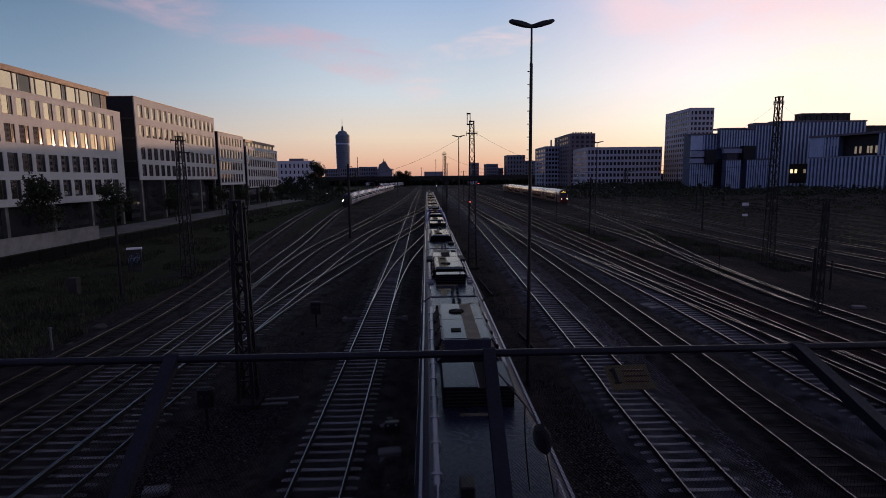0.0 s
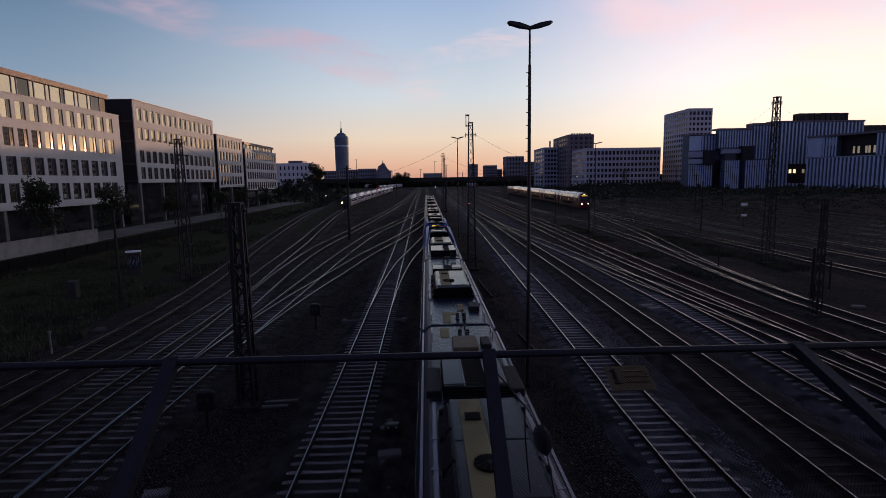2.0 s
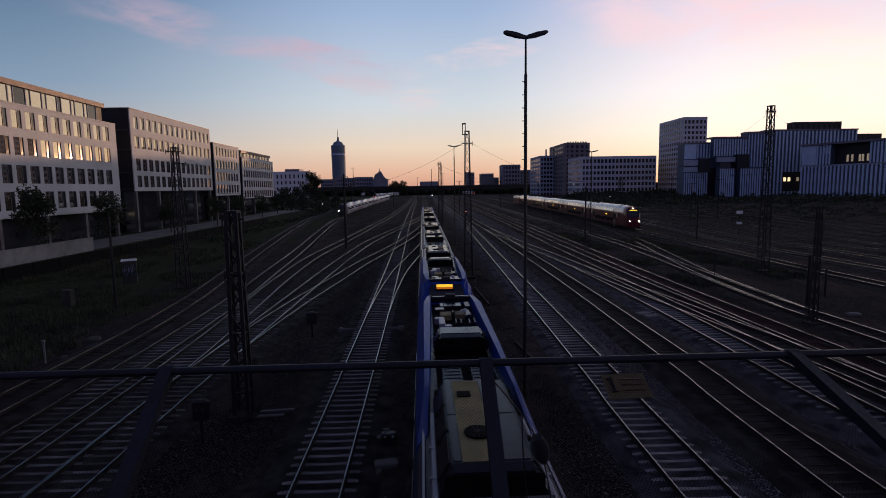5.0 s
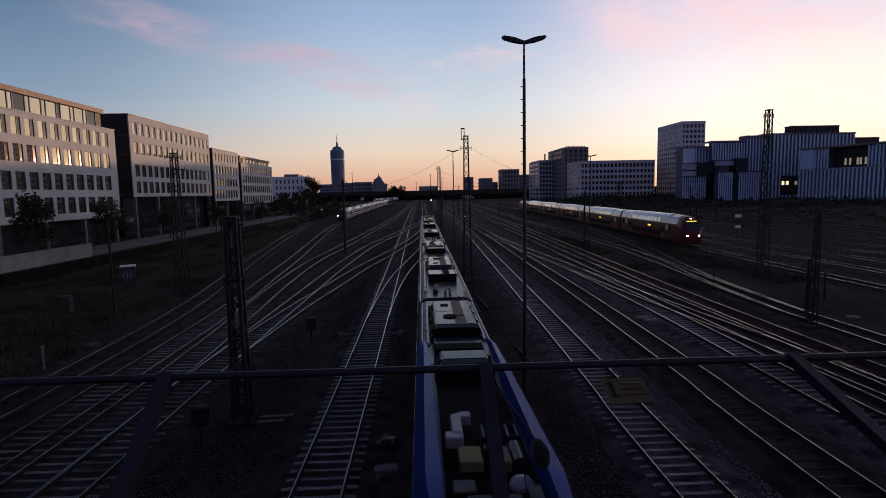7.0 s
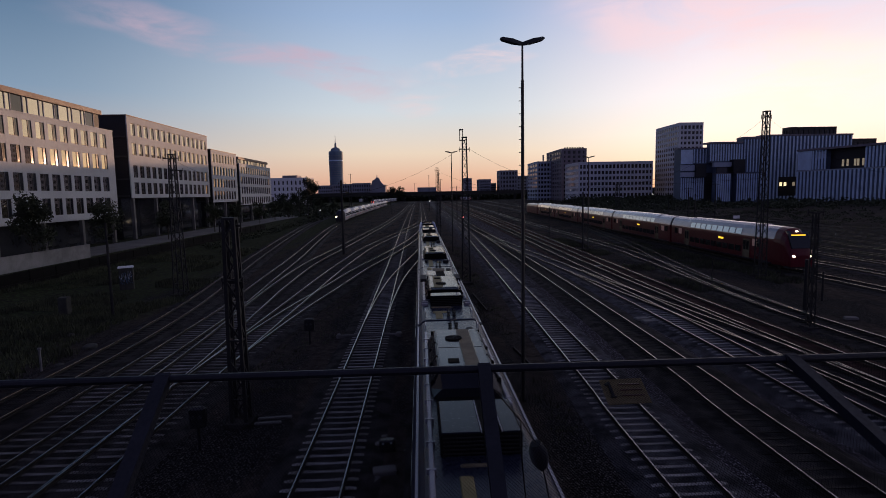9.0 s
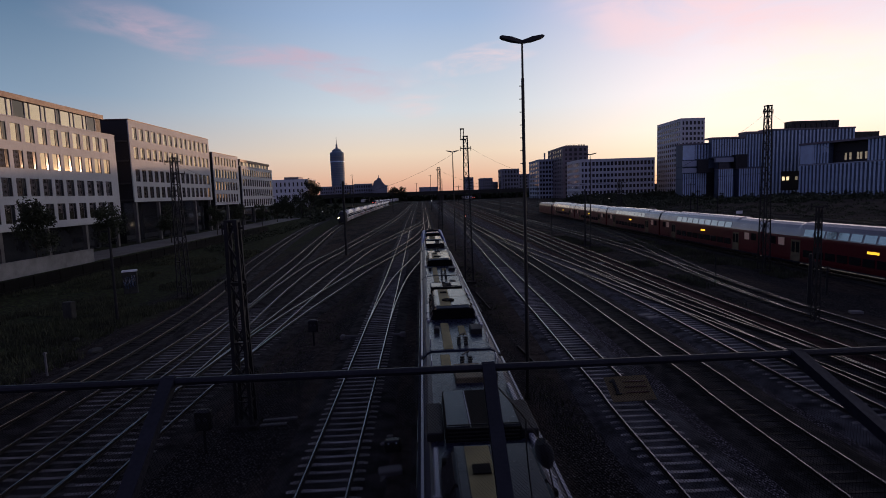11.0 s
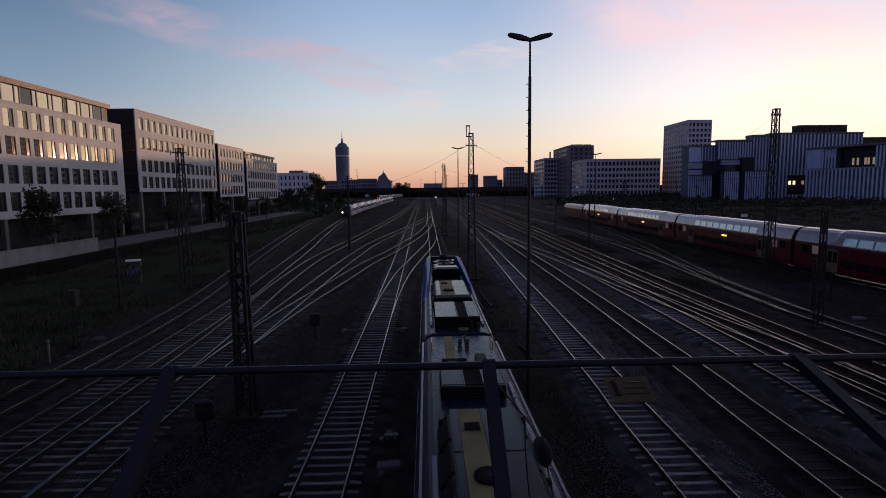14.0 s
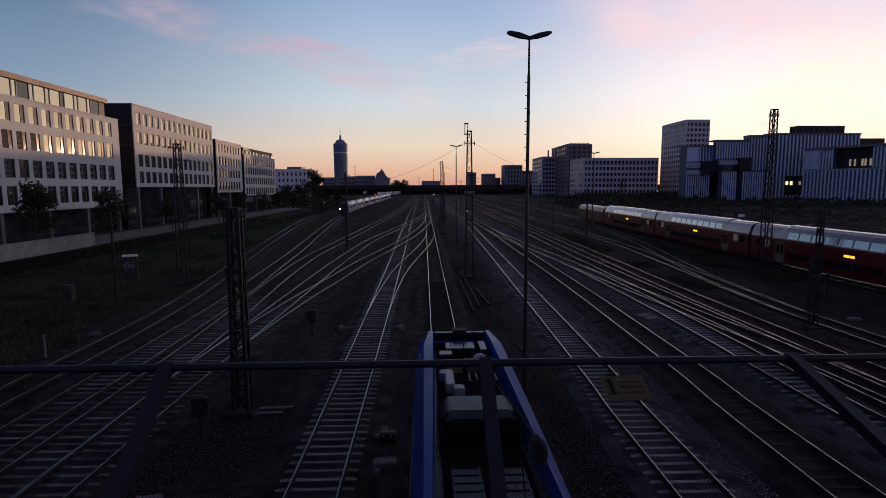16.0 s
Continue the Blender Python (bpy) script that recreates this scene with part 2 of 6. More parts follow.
def shared(name, me, parent, m=None, label=""):
    ob = new(name, me)
    ob.parent = parent
    if m is not None:
        ob.matrix_basis = m
    if label:
        ob["label"] = label
    return ob


def thing(name, label, category, group="", kind="", at=None):
    ob = new(name)
    ob.empty_display_size = 0.2
    if at is not None:
        ob.matrix_basis = at
    return tagged(ob, label, category, group, kind)


def mesh_of(bm, *mats):
    me = bpy.data.meshes.new("piece")
    bm.to_mesh(me)
    bm.free()
    for mm in mats:
        me.materials.append(M[mm])
    return me


def solid(bm, verts, faces, mi=0):
    vs = [bm.verts.new(v) for v in verts]
    for f in faces:
        bm.faces.new([vs[i] for i in f]).material_index = mi
    return vs


BOX = ((0, 3, 2, 1), (4, 5, 6, 7), (0, 1, 5, 4), (1, 2, 6, 5), (2, 3, 7, 6), (3, 0, 4, 7))


def box(bm, x0, x1, y0, y1, z0, z1, mi=0, taper=0.0):
    """A block; taper draws its top in by that much on each side."""
    k = taper
    return solid(bm, [(x0, y0, z0), (x1, y0, z0), (x1, y1, z0), (x0, y1, z0),
                      (x0 + k, y0 + k, z1), (x1 - k, y0 + k, z1), (x1 - k, y1 - k, z1), (x0 + k, y1 - k, z1)], BOX, mi)


def soft_box(bm, x0, x1, y0, y1, z0, z1, r=0.03, mi=0):
    """A block whose upright and top edges are chamfered."""
    def ring(k, z):
        return [(x0 + k + r, y0 + k, z), (x1 - k - r, y0 + k, z), (x1 - k, y0 + k + r, z), (x1 - k, y1 - k - r, z),
                (x1 - k - r, y1 - k, z), (x0 + k + r, y1 - k, z), (x0 + k, y1 - k - r, z), (x0 + k, y0 + k + r, z)]
    v = ring(0, z0) + ring(0, z1 - r) + ring(r, z1)
    f = [tuple(range(7, -1, -1)), tuple(range(16, 24))]
    for a in (0, 8):
        f += [(a + i, a + (i + 1) % 8, a + 8 + (i + 1) % 8, a + 8 + i) for i in range(8)]
    return solid(bm, v, f, mi)


def beam(bm, p, q, w, d=None, mi=0, sides=4, w2=None):
    """A bar from p to q, square or round, that may taper to w2."""
    p, q = Vector(p), Vector(q)
    ax = (q - p).normalized()
    u = ax.cross(Vector((0, 0, 1)) if abs(ax.z) < 0.9 else Vector((1, 0, 0))).normalized()
    v = ax.cross(u)
    w2 = w if w2 is None else w2
    d = w if d is None else d
    a0 = math.pi / 4 if sides == 4 else 0.0
    k = 0.7071 if sides == 4 else 0.5
    vs = []
    for o, s in ((p, 1.0), (q, w2 / w)):
        for i in range(sides):
            a = a0 + 2 * math.pi * i / sides
            vs.append(o + (u * math.cos(a) * w + v * math.sin(a) * d) * k * s)
    f = [tuple(range(sides - 1, -1, -1)), tuple(range(sides, 2 * sides))]
    f += [(i, (i + 1) % sides, sides + (i + 1) % sides, sides + i) for i in range(sides)]
    return solid(bm, vs, [tuple(reversed(x)) for x in f], mi)


def loft(bm, rings, mi=0, closed=True, cap=True, smooth=False):
    """A skin over rings of points, each ring the same length."""
    vs = [[bm.verts.new(p) for p in r] for r in rings]
    n = len(rings[0])
    for a, b in zip(vs, vs[1:]):
        for i in range(n if closed else n - 1):
            f = bm.faces.new((a[i], a[(i + 1) % n], b[(i + 1) % n], b[i]))
            f.material_index, f.smooth = mi, smooth
    if cap and closed:
        bm.faces.new(list(reversed(vs[0]))).material_index = mi
        bm.faces.new(vs[-1]).material_index = mi
    return vs


def fixed(bm):
    bmesh.ops.recalc_face_normals(bm, faces=bm.faces)
    return bm


# ---- ground ----
bm = bmesh.new()
xs = [-4000, -400, -120, -70, -40, -20, 0, 20, 40, 70, 120, 400, 4000]
ys = [-300, -20, 0, 20, 40, 60, 80, 100, 140, 200, 300, 600, 1200, 4500]
grid = [[bm.verts.new((x, y, -0.32)) for x in xs] for y in ys]
for j in range(len(ys) - 1):
    for i in range(len(xs) - 1):
        bm.faces.new((grid[j][i], grid[j][i + 1], grid[j + 1][i + 1], grid[j + 1][i]))
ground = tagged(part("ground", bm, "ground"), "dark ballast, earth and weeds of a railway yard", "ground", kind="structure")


# ---- tracks ----
def smooth_line(pts, step=2.0):
    """An even, rounded line through plan points."""
    p = [Vector((*q, 0)) for q in pts]
    p = [p[0] * 2 - p[1]] + p + [p[-1] * 2 - p[-2]]
    out = []
    for i in range(1, len(p) - 2):
        n = max(1, min(40, int((p[i + 1] - p[i]).length / step)))
        for k in range(n):
            t = k / n
            a, b, c, d = p[i - 1], p[i], p[i + 1], p[i + 2]
            out.append(0.5 * ((2 * b) + (c - a) * t + (2 * a - 5 * b + 4 * c - d) * t * t + (3 * b - a - 3 * c + d) * t ** 3))
    out.append(p[-2].copy())
    return out


def normals(line):
    out = []
    for i in range(len(line)):
        d = line[min(i + 1, len(line) - 1)] - line[max(i - 1, 0)]
        out.append(Vector((d.y, -d.x, 0)).normalized())
    return out


bm = bmesh.new()
loft(bm, [[(x, -w, -0.36), (x, -w + .015, z), (x, w - .015, z), (x, w, -0.36)] for x, w, z in
          ((-1.28, .10, -.206), (-1.12, .085, -.184), (-.98, .10, -.164), (-.6, .098, -.160), (-.25, .085, -.176), (.25, .085, -.176), (.6, .098, -.160), (.98, .10, -.164), (1.12, .085, -.184), (1.28, .10, -.206))])
SLEEPER = mesh_of(fixed(bm), "sleeper")
SLEEPER_DARK = SLEEPER.copy()
SLEEPER_DARK.materials[0] = M["sleeper_dark"]
SLEEPER_MID = SLEEPER.copy()
SLEEPER_MID.materials[0] = M["sleeper_mid"]


laid = []


def railway_track(pts, bed="ballast", picked=(9.0, 46.0), sleepers=True, wood=False, rail="rail_top", dirty=False):
    tr = thing("railway_track", "ballasted railway track with bright worn rails", "railway track", "tracks of the yard", "structure")
    line = smooth_line(pts)
    nrm = normals(line)
    dz = -.004 * (len(laid) % 9)
    laid.append(pts)
    tr.matrix_basis = Matrix.Translation((0, 0, dz))
    band = .033 if pts[0][0] > 24 else .025
    bm = bmesh.new()
    prof = [(-1.95, -0.325), (-1.45, -0.19), (1.45, -0.19), (1.95, -0.325)]
    loft(bm, [[p + n * a + Vector((0, 0, z)) for a, z in prof] for p, n in zip(line, nrm)], closed=False)
    part("ballast_bed", fixed(bm), bed, tr, "bed of grey broken stone")
    for s in (-0.75, 0.75):
        bm = bmesh.new()
        prof = [(-0.034, 0.0), (-0.036, -0.012), (-0.036, -0.04), (-0.010, -0.05), (-0.010, -0.125), (-0.07, -0.14), (0.07, -0.14), (0.010, -0.125), (0.010, -0.05), (0.036, -0.04), (0.036, -0.012), (0.034, 0.0), (band, 0.0025), (-band * .8, 0.0025)]
        vs = loft(bm, [[p + n * (s + a) + Vector((0, 0, z)) for a, z in prof] for p, n in zip(line, nrm)])
        fixed(bm)
        for f in bm.faces:
            f.material_index = 0 if f.normal.z > 0.9 and min(v.co.z for v in f.verts) > 0.001 else 1
        part("rail", bm, [rail, "rail_side"], tr)
    if not sleepers:
        return tr
    acc, nxt, rest = 0.0, 0.0, []
    for i in range(len(line) - 1):
        seg = (line[i + 1] - line[i])
        L = seg.length
        while nxt <= acc + L:
            p = line[i] + seg * ((nxt - acc) / L)
            nxt += 0.53
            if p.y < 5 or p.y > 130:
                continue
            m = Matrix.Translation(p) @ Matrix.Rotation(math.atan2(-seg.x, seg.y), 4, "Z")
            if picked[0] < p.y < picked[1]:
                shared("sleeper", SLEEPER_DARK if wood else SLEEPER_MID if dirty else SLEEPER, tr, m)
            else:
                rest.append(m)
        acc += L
    # sleepers outside the picked stretch share one mesh in a darker material
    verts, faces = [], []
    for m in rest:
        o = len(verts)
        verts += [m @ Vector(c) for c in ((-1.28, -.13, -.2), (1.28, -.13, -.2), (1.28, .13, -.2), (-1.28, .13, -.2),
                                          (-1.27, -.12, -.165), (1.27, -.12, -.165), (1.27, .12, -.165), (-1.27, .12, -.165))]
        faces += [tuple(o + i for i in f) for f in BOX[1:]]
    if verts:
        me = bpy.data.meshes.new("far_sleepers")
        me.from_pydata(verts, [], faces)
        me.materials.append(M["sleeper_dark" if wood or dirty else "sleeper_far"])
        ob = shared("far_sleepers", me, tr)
        ob["kind"] = "stuff"
    return tr


RED_LINE = [(39.6, -60), (39.3, 0), (39.1, 45), (39.4, 60), (40.1, 78), (40.9, 98), (41.7, 120), (42.9, 148), (43.8, 170), (45.6, 230), (49, 330), (53, 480), (60, 700)]
ICE_LINE = [(-14.8, -40), (-14.8, 0), (-14.8, 25), (-15.2, 42), (-16.3, 56), (-18.0, 78), (-20.6, 105), (-23.6, 140), (-25.5, 172), (-26.2, 220), (-26.0, 340), (-25.0, 480), (-22.0, 700)]
railway_track([(-17.9, -40), (-17.9, 10), (-18.0, 30), (-18.9, 43), (-21.0, 58), (-24.2, 80), (-29.4, 121), (-34.5, 169), (-40, 240), (-46, 340), (-48, 640)], picked=(12, 40), wood=True, rail="rail_dimmed")
railway_track(ICE_LINE, picked=(12, 46), rail="rail_dimmed", dirty=True)
railway_track([(-12.4, -40), (-12.4, 5), (-12.5, 22), (-12.8, 32), (-13.5, 43), (-14.1, 54), (-14.4, 70), (-13.5, 88), (-12.0, 122), (-10.2, 170), (-9.0, 240), (-8.6, 330), (-8.6, 640)], picked=(12, 44), rail="rail_dimmed", dirty=True)
railway_track([(-11.0, -40), (-11.0, 5), (-11.0, 24), (-10.6, 33), (-9.8, 42), (-8.7, 51), (-7.3, 63), (-5.7, 73), (-4.6, 80), (-2.0, 100), (0.1, 125), (0.9, 150), (1.13, 185)], picked=(12, 44), rail="rail_dimmed", dirty=True)
railway_track([(-11.0, 25), (-10.75, 35), (-10.55, 46), (-10.3, 58), (-9.9, 70), (-8.8, 89), (-6.0, 112), (-3.0, 136), (-0.6, 158), (0.8, 180), (1.13, 205)], sleepers=False, rail="rail_dimmed")
railway_track([(-3.3, -40), (-3.3, 5), (-3.3, 38), (-3.5, 75), (-3.9, 125), (-4.3, 190), (-4.6, 300), (-4.8, 640)], picked=(9, 58), rail="rail_dimmed")
railway_track([(-3.3, 36), (-3.08, 46), (-2.5, 57), (-1.3, 69), (0.3, 85), (1.0, 97), (1.13, 104)], sleepers=False, rail="rail_dimmed")
tr = railway_track([(1.13, -110), (1.13, 640)], picked=(48, 70), wood=True)
bm = bmesh.new()
box(bm, .22, 2.04, -110, 49.5, -.30, -.10)
part("oily_plate", bm, "ballast_rust", tr, "black oily infill between the rails")
railway_track([(7.6, -40), (7.95, 14), (8.2, 24), (8.65, 44), (9.3, 75), (10.0, 110), (10.6, 150), (10.0, 230), (9.0, 640)], "ballast_pale", picked=(9, 62))
railway_track([(11.4, -40), (12.25, 14), (12.7, 25), (13.2, 45), (13.4, 70), (13.6, 105), (13.3, 145), (14.5, 250), (16, 640)], picked=(9, 40), wood=True)
railway_track([(15.9, -40), (16.6, 18), (16.9, 30), (17.0, 43), (16.6, 60), (15.3, 78), (14.0, 98), (13.6, 112)], "ballast_pale", picked=(12, 40))
railway_track([(20.3, 10), (19.5, 26), (18.6, 36), (17.4, 50), (16.9, 58)], sleepers=False)
railway_track(bed="ballast_red", pts=[(18.6, -40), (19.3, 27), (19.3, 50), (19.5, 75), (20.2, 110), (21.0, 200), (22, 640)], picked=(14, 34), wood=True)
railway_track(bed="ballast_red", pts=[(21.0, -40), (21.3, 26), (21.5, 46), (22.2, 68), (23.2, 105), (24.5, 160), (27, 300), (30, 640)], sleepers=False)
railway_track([(25.6, -40), (25.8, 28), (25.9, 38), (26.9, 49), (28.6, 66), (30.0, 90), (31, 180), (34, 300), (38, 640)], picked=(20, 44), wood=True, rail="rail_dimmed")
railway_track([(25.9, 36), (27.6, 51), (30.4, 66), (33.2, 80), (36.4, 100), (40.5, 130), (44.6, 165), (46.5, 200)], sleepers=False)
railway_track(RED_LINE, picked=(35, 60), wood=True)
railway_track([(46.0, -40), (46.0, 50), (46.3, 75), (49.4, 103), (53, 150), (58, 260), (70, 640)], picked=(0, 1))
for k in range(8):
    railway_track([(52.0 + 5.5 * k, -40), (52.0 + 5.5 * k, 60), (54.5 + 5.5 * k, 110), (60 + 6 * k, 200), (70 + 8 * k, 400)], picked=(0, 1), sleepers=k == 0)

M["pavement"] = material("worn_grey_paving", (0.13, 0.13, 0.13), 0.9, vary=0.35, scale=0.3, fine=4)


# ---- the raised street side and its wall ----
bm = bmesh.new()
loft(bm, [[(-37, y, -0.33), (-43.5, y, 0.9), (-300, y, 1.0), (-300, y, -0.5)] for y in (-60, 20, 60, 100, 150, 260, 420)])
tagged(part("embankment", fixed(bm), "ground"), "weedy raised bank along the street", "bank", kind="structure")
bm = bmesh.new()
box(bm, -45.2, -44.9, 20, 74.5, 0.7, 2.6)
box(bm, -45.25, -44.85, 20, 74.5, 2.6, 2.7)
M["wall_concrete"] = material("pale_wall_concrete", (0.22, 0.22, 0.22), 0.9, vary=0.35, scale=0.5, fine=8)
tagged(part("boundary_wall", bm, "wall_concrete"), "pale concrete boundary wall along the street", "wall", kind="structure")
bm = bmesh.new()
box(bm, -40.1, -39.95, 40, 140, 0.1, 0.6)
for k in range(50):
    beam(bm, (-40, 40 + 2 * k, 0.1), (-40, 40 + 2 * k, 1.7), 0.06)
for z in (0.9, 1.6):
    beam(bm, (-40, 40, z), (-40, 140, z), 0.05)
for k in range(25):
    box(bm, -40.02, -39.98, 40.1 + 4 * k, 43.9 + 4 * k, 0.62, 1.58)
tagged(part("yard_fence", bm, "wire"), "low dark steel fence on the yard's edge", "fence", kind="structure")

bm = bmesh.new()
box(bm, -53.5, -45.4, -60, 260, 0.8, 1.03)
tagged(part("pavement", bm, "pavement"), "grey paved street before the office blocks", "pavement", kind="structure")

# ---- the bridge underfoot ----
bm = bmesh.new()
box(bm, -70, 90, -10.0, 0.42, 6.15, 6.95)
box(bm, -70, 90, 0.20, 0.45, 6.95, 7.15)
for x in (-30, -6, 24):
    box(bm, x - 0.6, x + 0.6, -9, -0.6, -0.4, 6.15)
tagged(part("bridge_deck", bm, "concrete"), "concrete deck of the road bridge", "bridge", kind="structure")


# ---- office blocks on the street ----
def pane_mesh(w, h, glass, split=0.62):
    """A recessed window: dark frame round two lights, its face towards +x."""
    bm = bmesh.new()
    for a, b in ((-w / 2, -w / 2 + 0.07), (w / 2 - 0.07, w / 2), (w * (split - 0.5) - 0.04, w * (split - 0.5) + 0.04)):
        box(bm, -0.06, 0.02, a, b, 0, h)
    for a, b in ((0, 0.07), (h - 0.07, h)):
        box(bm, -0.055, 0.018, -w / 2 + 0.07, w / 2 - 0.07, a, b)
    fr = mesh_of(bm, "mullion")
    bm = bmesh.new()
    box(bm, -0.05, -0.03, -w / 2 + 0.05, w * (split - 0.5), 0.05, h - 0.05)
    p1 = mesh_of(bm, "pane")
    # dark glass on the far side paints in the shadow of the reveal
    bm = bmesh.new()
    box(bm, -0.05, -0.03, w * (split - 0.5), w / 2 - 0.05, 0.05, h - 0.05)
    return fr, p1, mesh_of(bm, glass)


def office_block(y0, y1, x, depth, top, bottom, rows, first, pitch, width, label, glass_storey=None, end="facade", floor_z=0.9):
    b = thing("office_block", label, "office building", "office blocks on the street")
    cols = []
    c = first
    while c + width < y1 - 0.6:
        if c > y0 + 0.4:
            cols.append(c)
        c += pitch
    bm = bmesh.new()
    t = 0.20                                     # depth of the reveals
    edges = [y0] + [e for c in cols for e in (c, c + width)] + [y1]
    for a, d in zip(edges[::2], edges[1::2]):    # piers
        box(bm, x - t, x, a, d, bottom, top)
    zs = [bottom] + [z for r in rows for z in r] + [top]
    for c in cols:                               # spandrels
        for a, d in zip(zs[::2], zs[1::2]):
            box(bm, x - t, x - 0.003, c, c + width, a, d)
    part("wall", bm, "facade", b)
    bm = bmesh.new()
    box(bm, x - depth, x - t - 0.003, y0 + 0.05, y1 - 0.05, bottom - 0.1, top - 0.05)
    part("core", bm, "facade_dark" if end == "dark" else "facade", b, "side and inner walls")
    if end == "dark":
        bm = bmesh.new()
        for z in rows:
            box(bm, x - 14, x - 0.5, y0 - 0.15, y0 + 0.049, z[0] - 0.5, z[0] - 0.2)
        part("floor_edges", bm, "mullion", b)
    bm = bmesh.new()
    box(bm, x - depth, x + 0.06, y0 - 0.06, y1 + 0.06, top, top + 0.18)
    part("roof", bm, "copper" if glass_storey is None else "facade", b)
    fr, p1, p2 = pane_mesh(width, rows[0][1] - rows[0][0], "pane_dark", 0.64)
    for r in rows:
        for c in cols:
            m = Matrix.Translation((x - 0.07, c + width / 2, r[0]))
            w = shared("window", fr, b, m)
            shared("pane", p1, w)
            shared("pane", p2, w)
    # open ground floor on columns, dark glazing behind
    bm = bmesh.new()
    box(bm, x - depth, x - 2.4, y0 + 0.4, y1 - 0.4, floor_z - 0.4, bottom - 0.1)
    part("ground_floor", bm, "pane_dark", b, "dark glazed ground floor")
    bm = bmesh.new()
    box(bm, -0.28, 0.28, -0.28, 0.28, floor_z - 0.4, bottom)
    col = mesh_of(bm, "concrete")
    n = int((y1 - y0) / 8.6)
    for i in range(n + 1):
        shared("column", col, b, Matrix.Translation((x - 0.5, y0 + 1.0 + i * (y1 - y0 - 2) / max(1, n), 0)))
    if glass_storey:
        ga, gb, gz = glass_storey
        bm = bmesh.new()
        box(bm, x - depth + 1, x - 0.35, ga, gb, gz - 0.75, gz)
        part("fascia", bm, "copper", b, "copper-brown roof edge")
        bm = bmesh.new()
        box(bm, x - depth + 2, x - 0.8, ga + 0.2, gb - 0.3, top + 0.1, gz - 0.75)
        part("attic_core", bm, "facade_dark", b)
        k, yy = 0, ga + 0.3
        while yy + 2.5 < gb:
            w = 2.35 if k % 2 == 0 else 0.95
            bm = bmesh.new()
            box(bm, x - 0.79, x - 0.70, yy, yy + w - 0.12, top + 0.25, gz - 0.80)
            part("attic_pane", bm, "pane" if k % 5 else "pane_dark", b)
            bm = bmesh.new()
            box(bm, x - 0.82, x - 0.60, yy + w - 0.115, yy + w - 0.005, top + 0.18, gz - 0.76)
            part("attic_post", bm, "facade", b)
            yy += w
            k += 1
    return b


office_block(44.0, 100.6, -55, 16, 20.8, 5.5, [(6.45, 9.0), (10.1, 12.6), (13.95, 16.4), (17.6, 20.05)], 47.2, 2.6, 1.85,
             "pale stone office block with a glazed top storey", (44.2, 98.4, 24.15))
office_block(105.7, 144.2, -55, 16, 24.4, 8.9, [(9.6, 11.9), (12.8, 15.2), (17.1, 19.5), (20.8, 23.2)], 106.9, 2.47, 1.65,
             "pale stone office block with a dark end wall", None, "dark")
office_block(146.3, 166.0, -55, 16, 21.3, 7.4, [(8.1, 10.4), (11.4, 13.7), (14.7, 17.0), (18.1, 20.4)], 147.3, 2.2, 1.4,
             "pale office block with slim windows", None, "dark")
office_block(168.4, 202.5, -55, 16, 18.8, 6.2, [(6.5, 8.7), (9.7, 11.9), (12.8, 15.0), (15.9, 18.0)], 169.6, 2.3, 1.45,
             "pale office block with a glazed top storey and slim windows", (169, 201, 21.0), "dark")


# ---- buildings over the yard ----
def grid_block(name, label, x0, x1, y0, y1, top, cols, side_cols, rows, body="block_grey", glass="pane_dark", bottom=-0.3, fill=0.55):
    """A block with a built grid of windows on its front (-y) and its side towards the tracks (-x)."""
    b = thing(name, label, "building", "buildings beyond the yard")
    bm = bmesh.new()
    box(bm, x0 + 0.35, x1, y0 + 0.35, y1, bottom, top - 0.05)
    part("core", bm, glass, b, "dark glazed walls behind the grid")
    rh = (top - 1.2 - (bottom + 3)) / rows
    for side, (a0, a1, n) in enumerate(((x0, x1, cols), (y0, y1, side_cols))):
        if not n:
            continue
        w = (a1 - a0) / n
        pier = w * (1 - fill)
        bm = bmesh.new()
        box(bm, *((-pier / 2, pier / 2, 0, 0.347) if side == 0 else (0, 0.347, -pier / 2, pier / 2)), bottom, top)
        pm = mesh_of(bm, body)
        for i in range(n + 1):
            c = min(max(a0 + i * w, a0 + pier / 2 + side * .35), a1 - pier / 2)
            shared("pier", pm, b, Matrix.Translation((c, y0, 0) if side == 0 else (x0, c, 0)))
        for j in range(rows + 1):
            z = bottom + 3 + j * rh
            hh = (z - rh * 0.22, z + rh * 0.22) if j < rows else (z - rh * 0.1, top)
            bm = bmesh.new()
            box(bm, *((a0 + .02, a1, y0 + 0.02, y0 + 0.343) if side == 0 else (x0 + 0.02, x0 + 0.343, a0 + .345, a1)), *hh)
            part("floor_band", bm, body, b)
        bm = bmesh.new()
        ww, wh = w * fill * 0.94, rh * 0.52
        if side == 0:
            box(bm, -ww / 2, ww / 2, 0.0, 0.05, 0, wh)
        else:
            box(bm, 0.0, 0.05, -ww / 2, ww / 2, 0, wh)
        me = mesh_of(bm, "pane_dark")
        for i in range(n):
            for j in range(rows):
                z = bottom + 3 + j * rh + rh * 0.24
                c = a0 + (i + 0.5) * w
                shared("window", me, b, Matrix.Translation((c, y0 + 0.22, z) if side == 0 else (x0 + 0.22, c, z)))
    bm = bmesh.new()
    box(bm, x0 - 0.1, x1, y0 - 0.1, y1, top, top + 0.6)
    part("roof", bm, body, b)
    return b


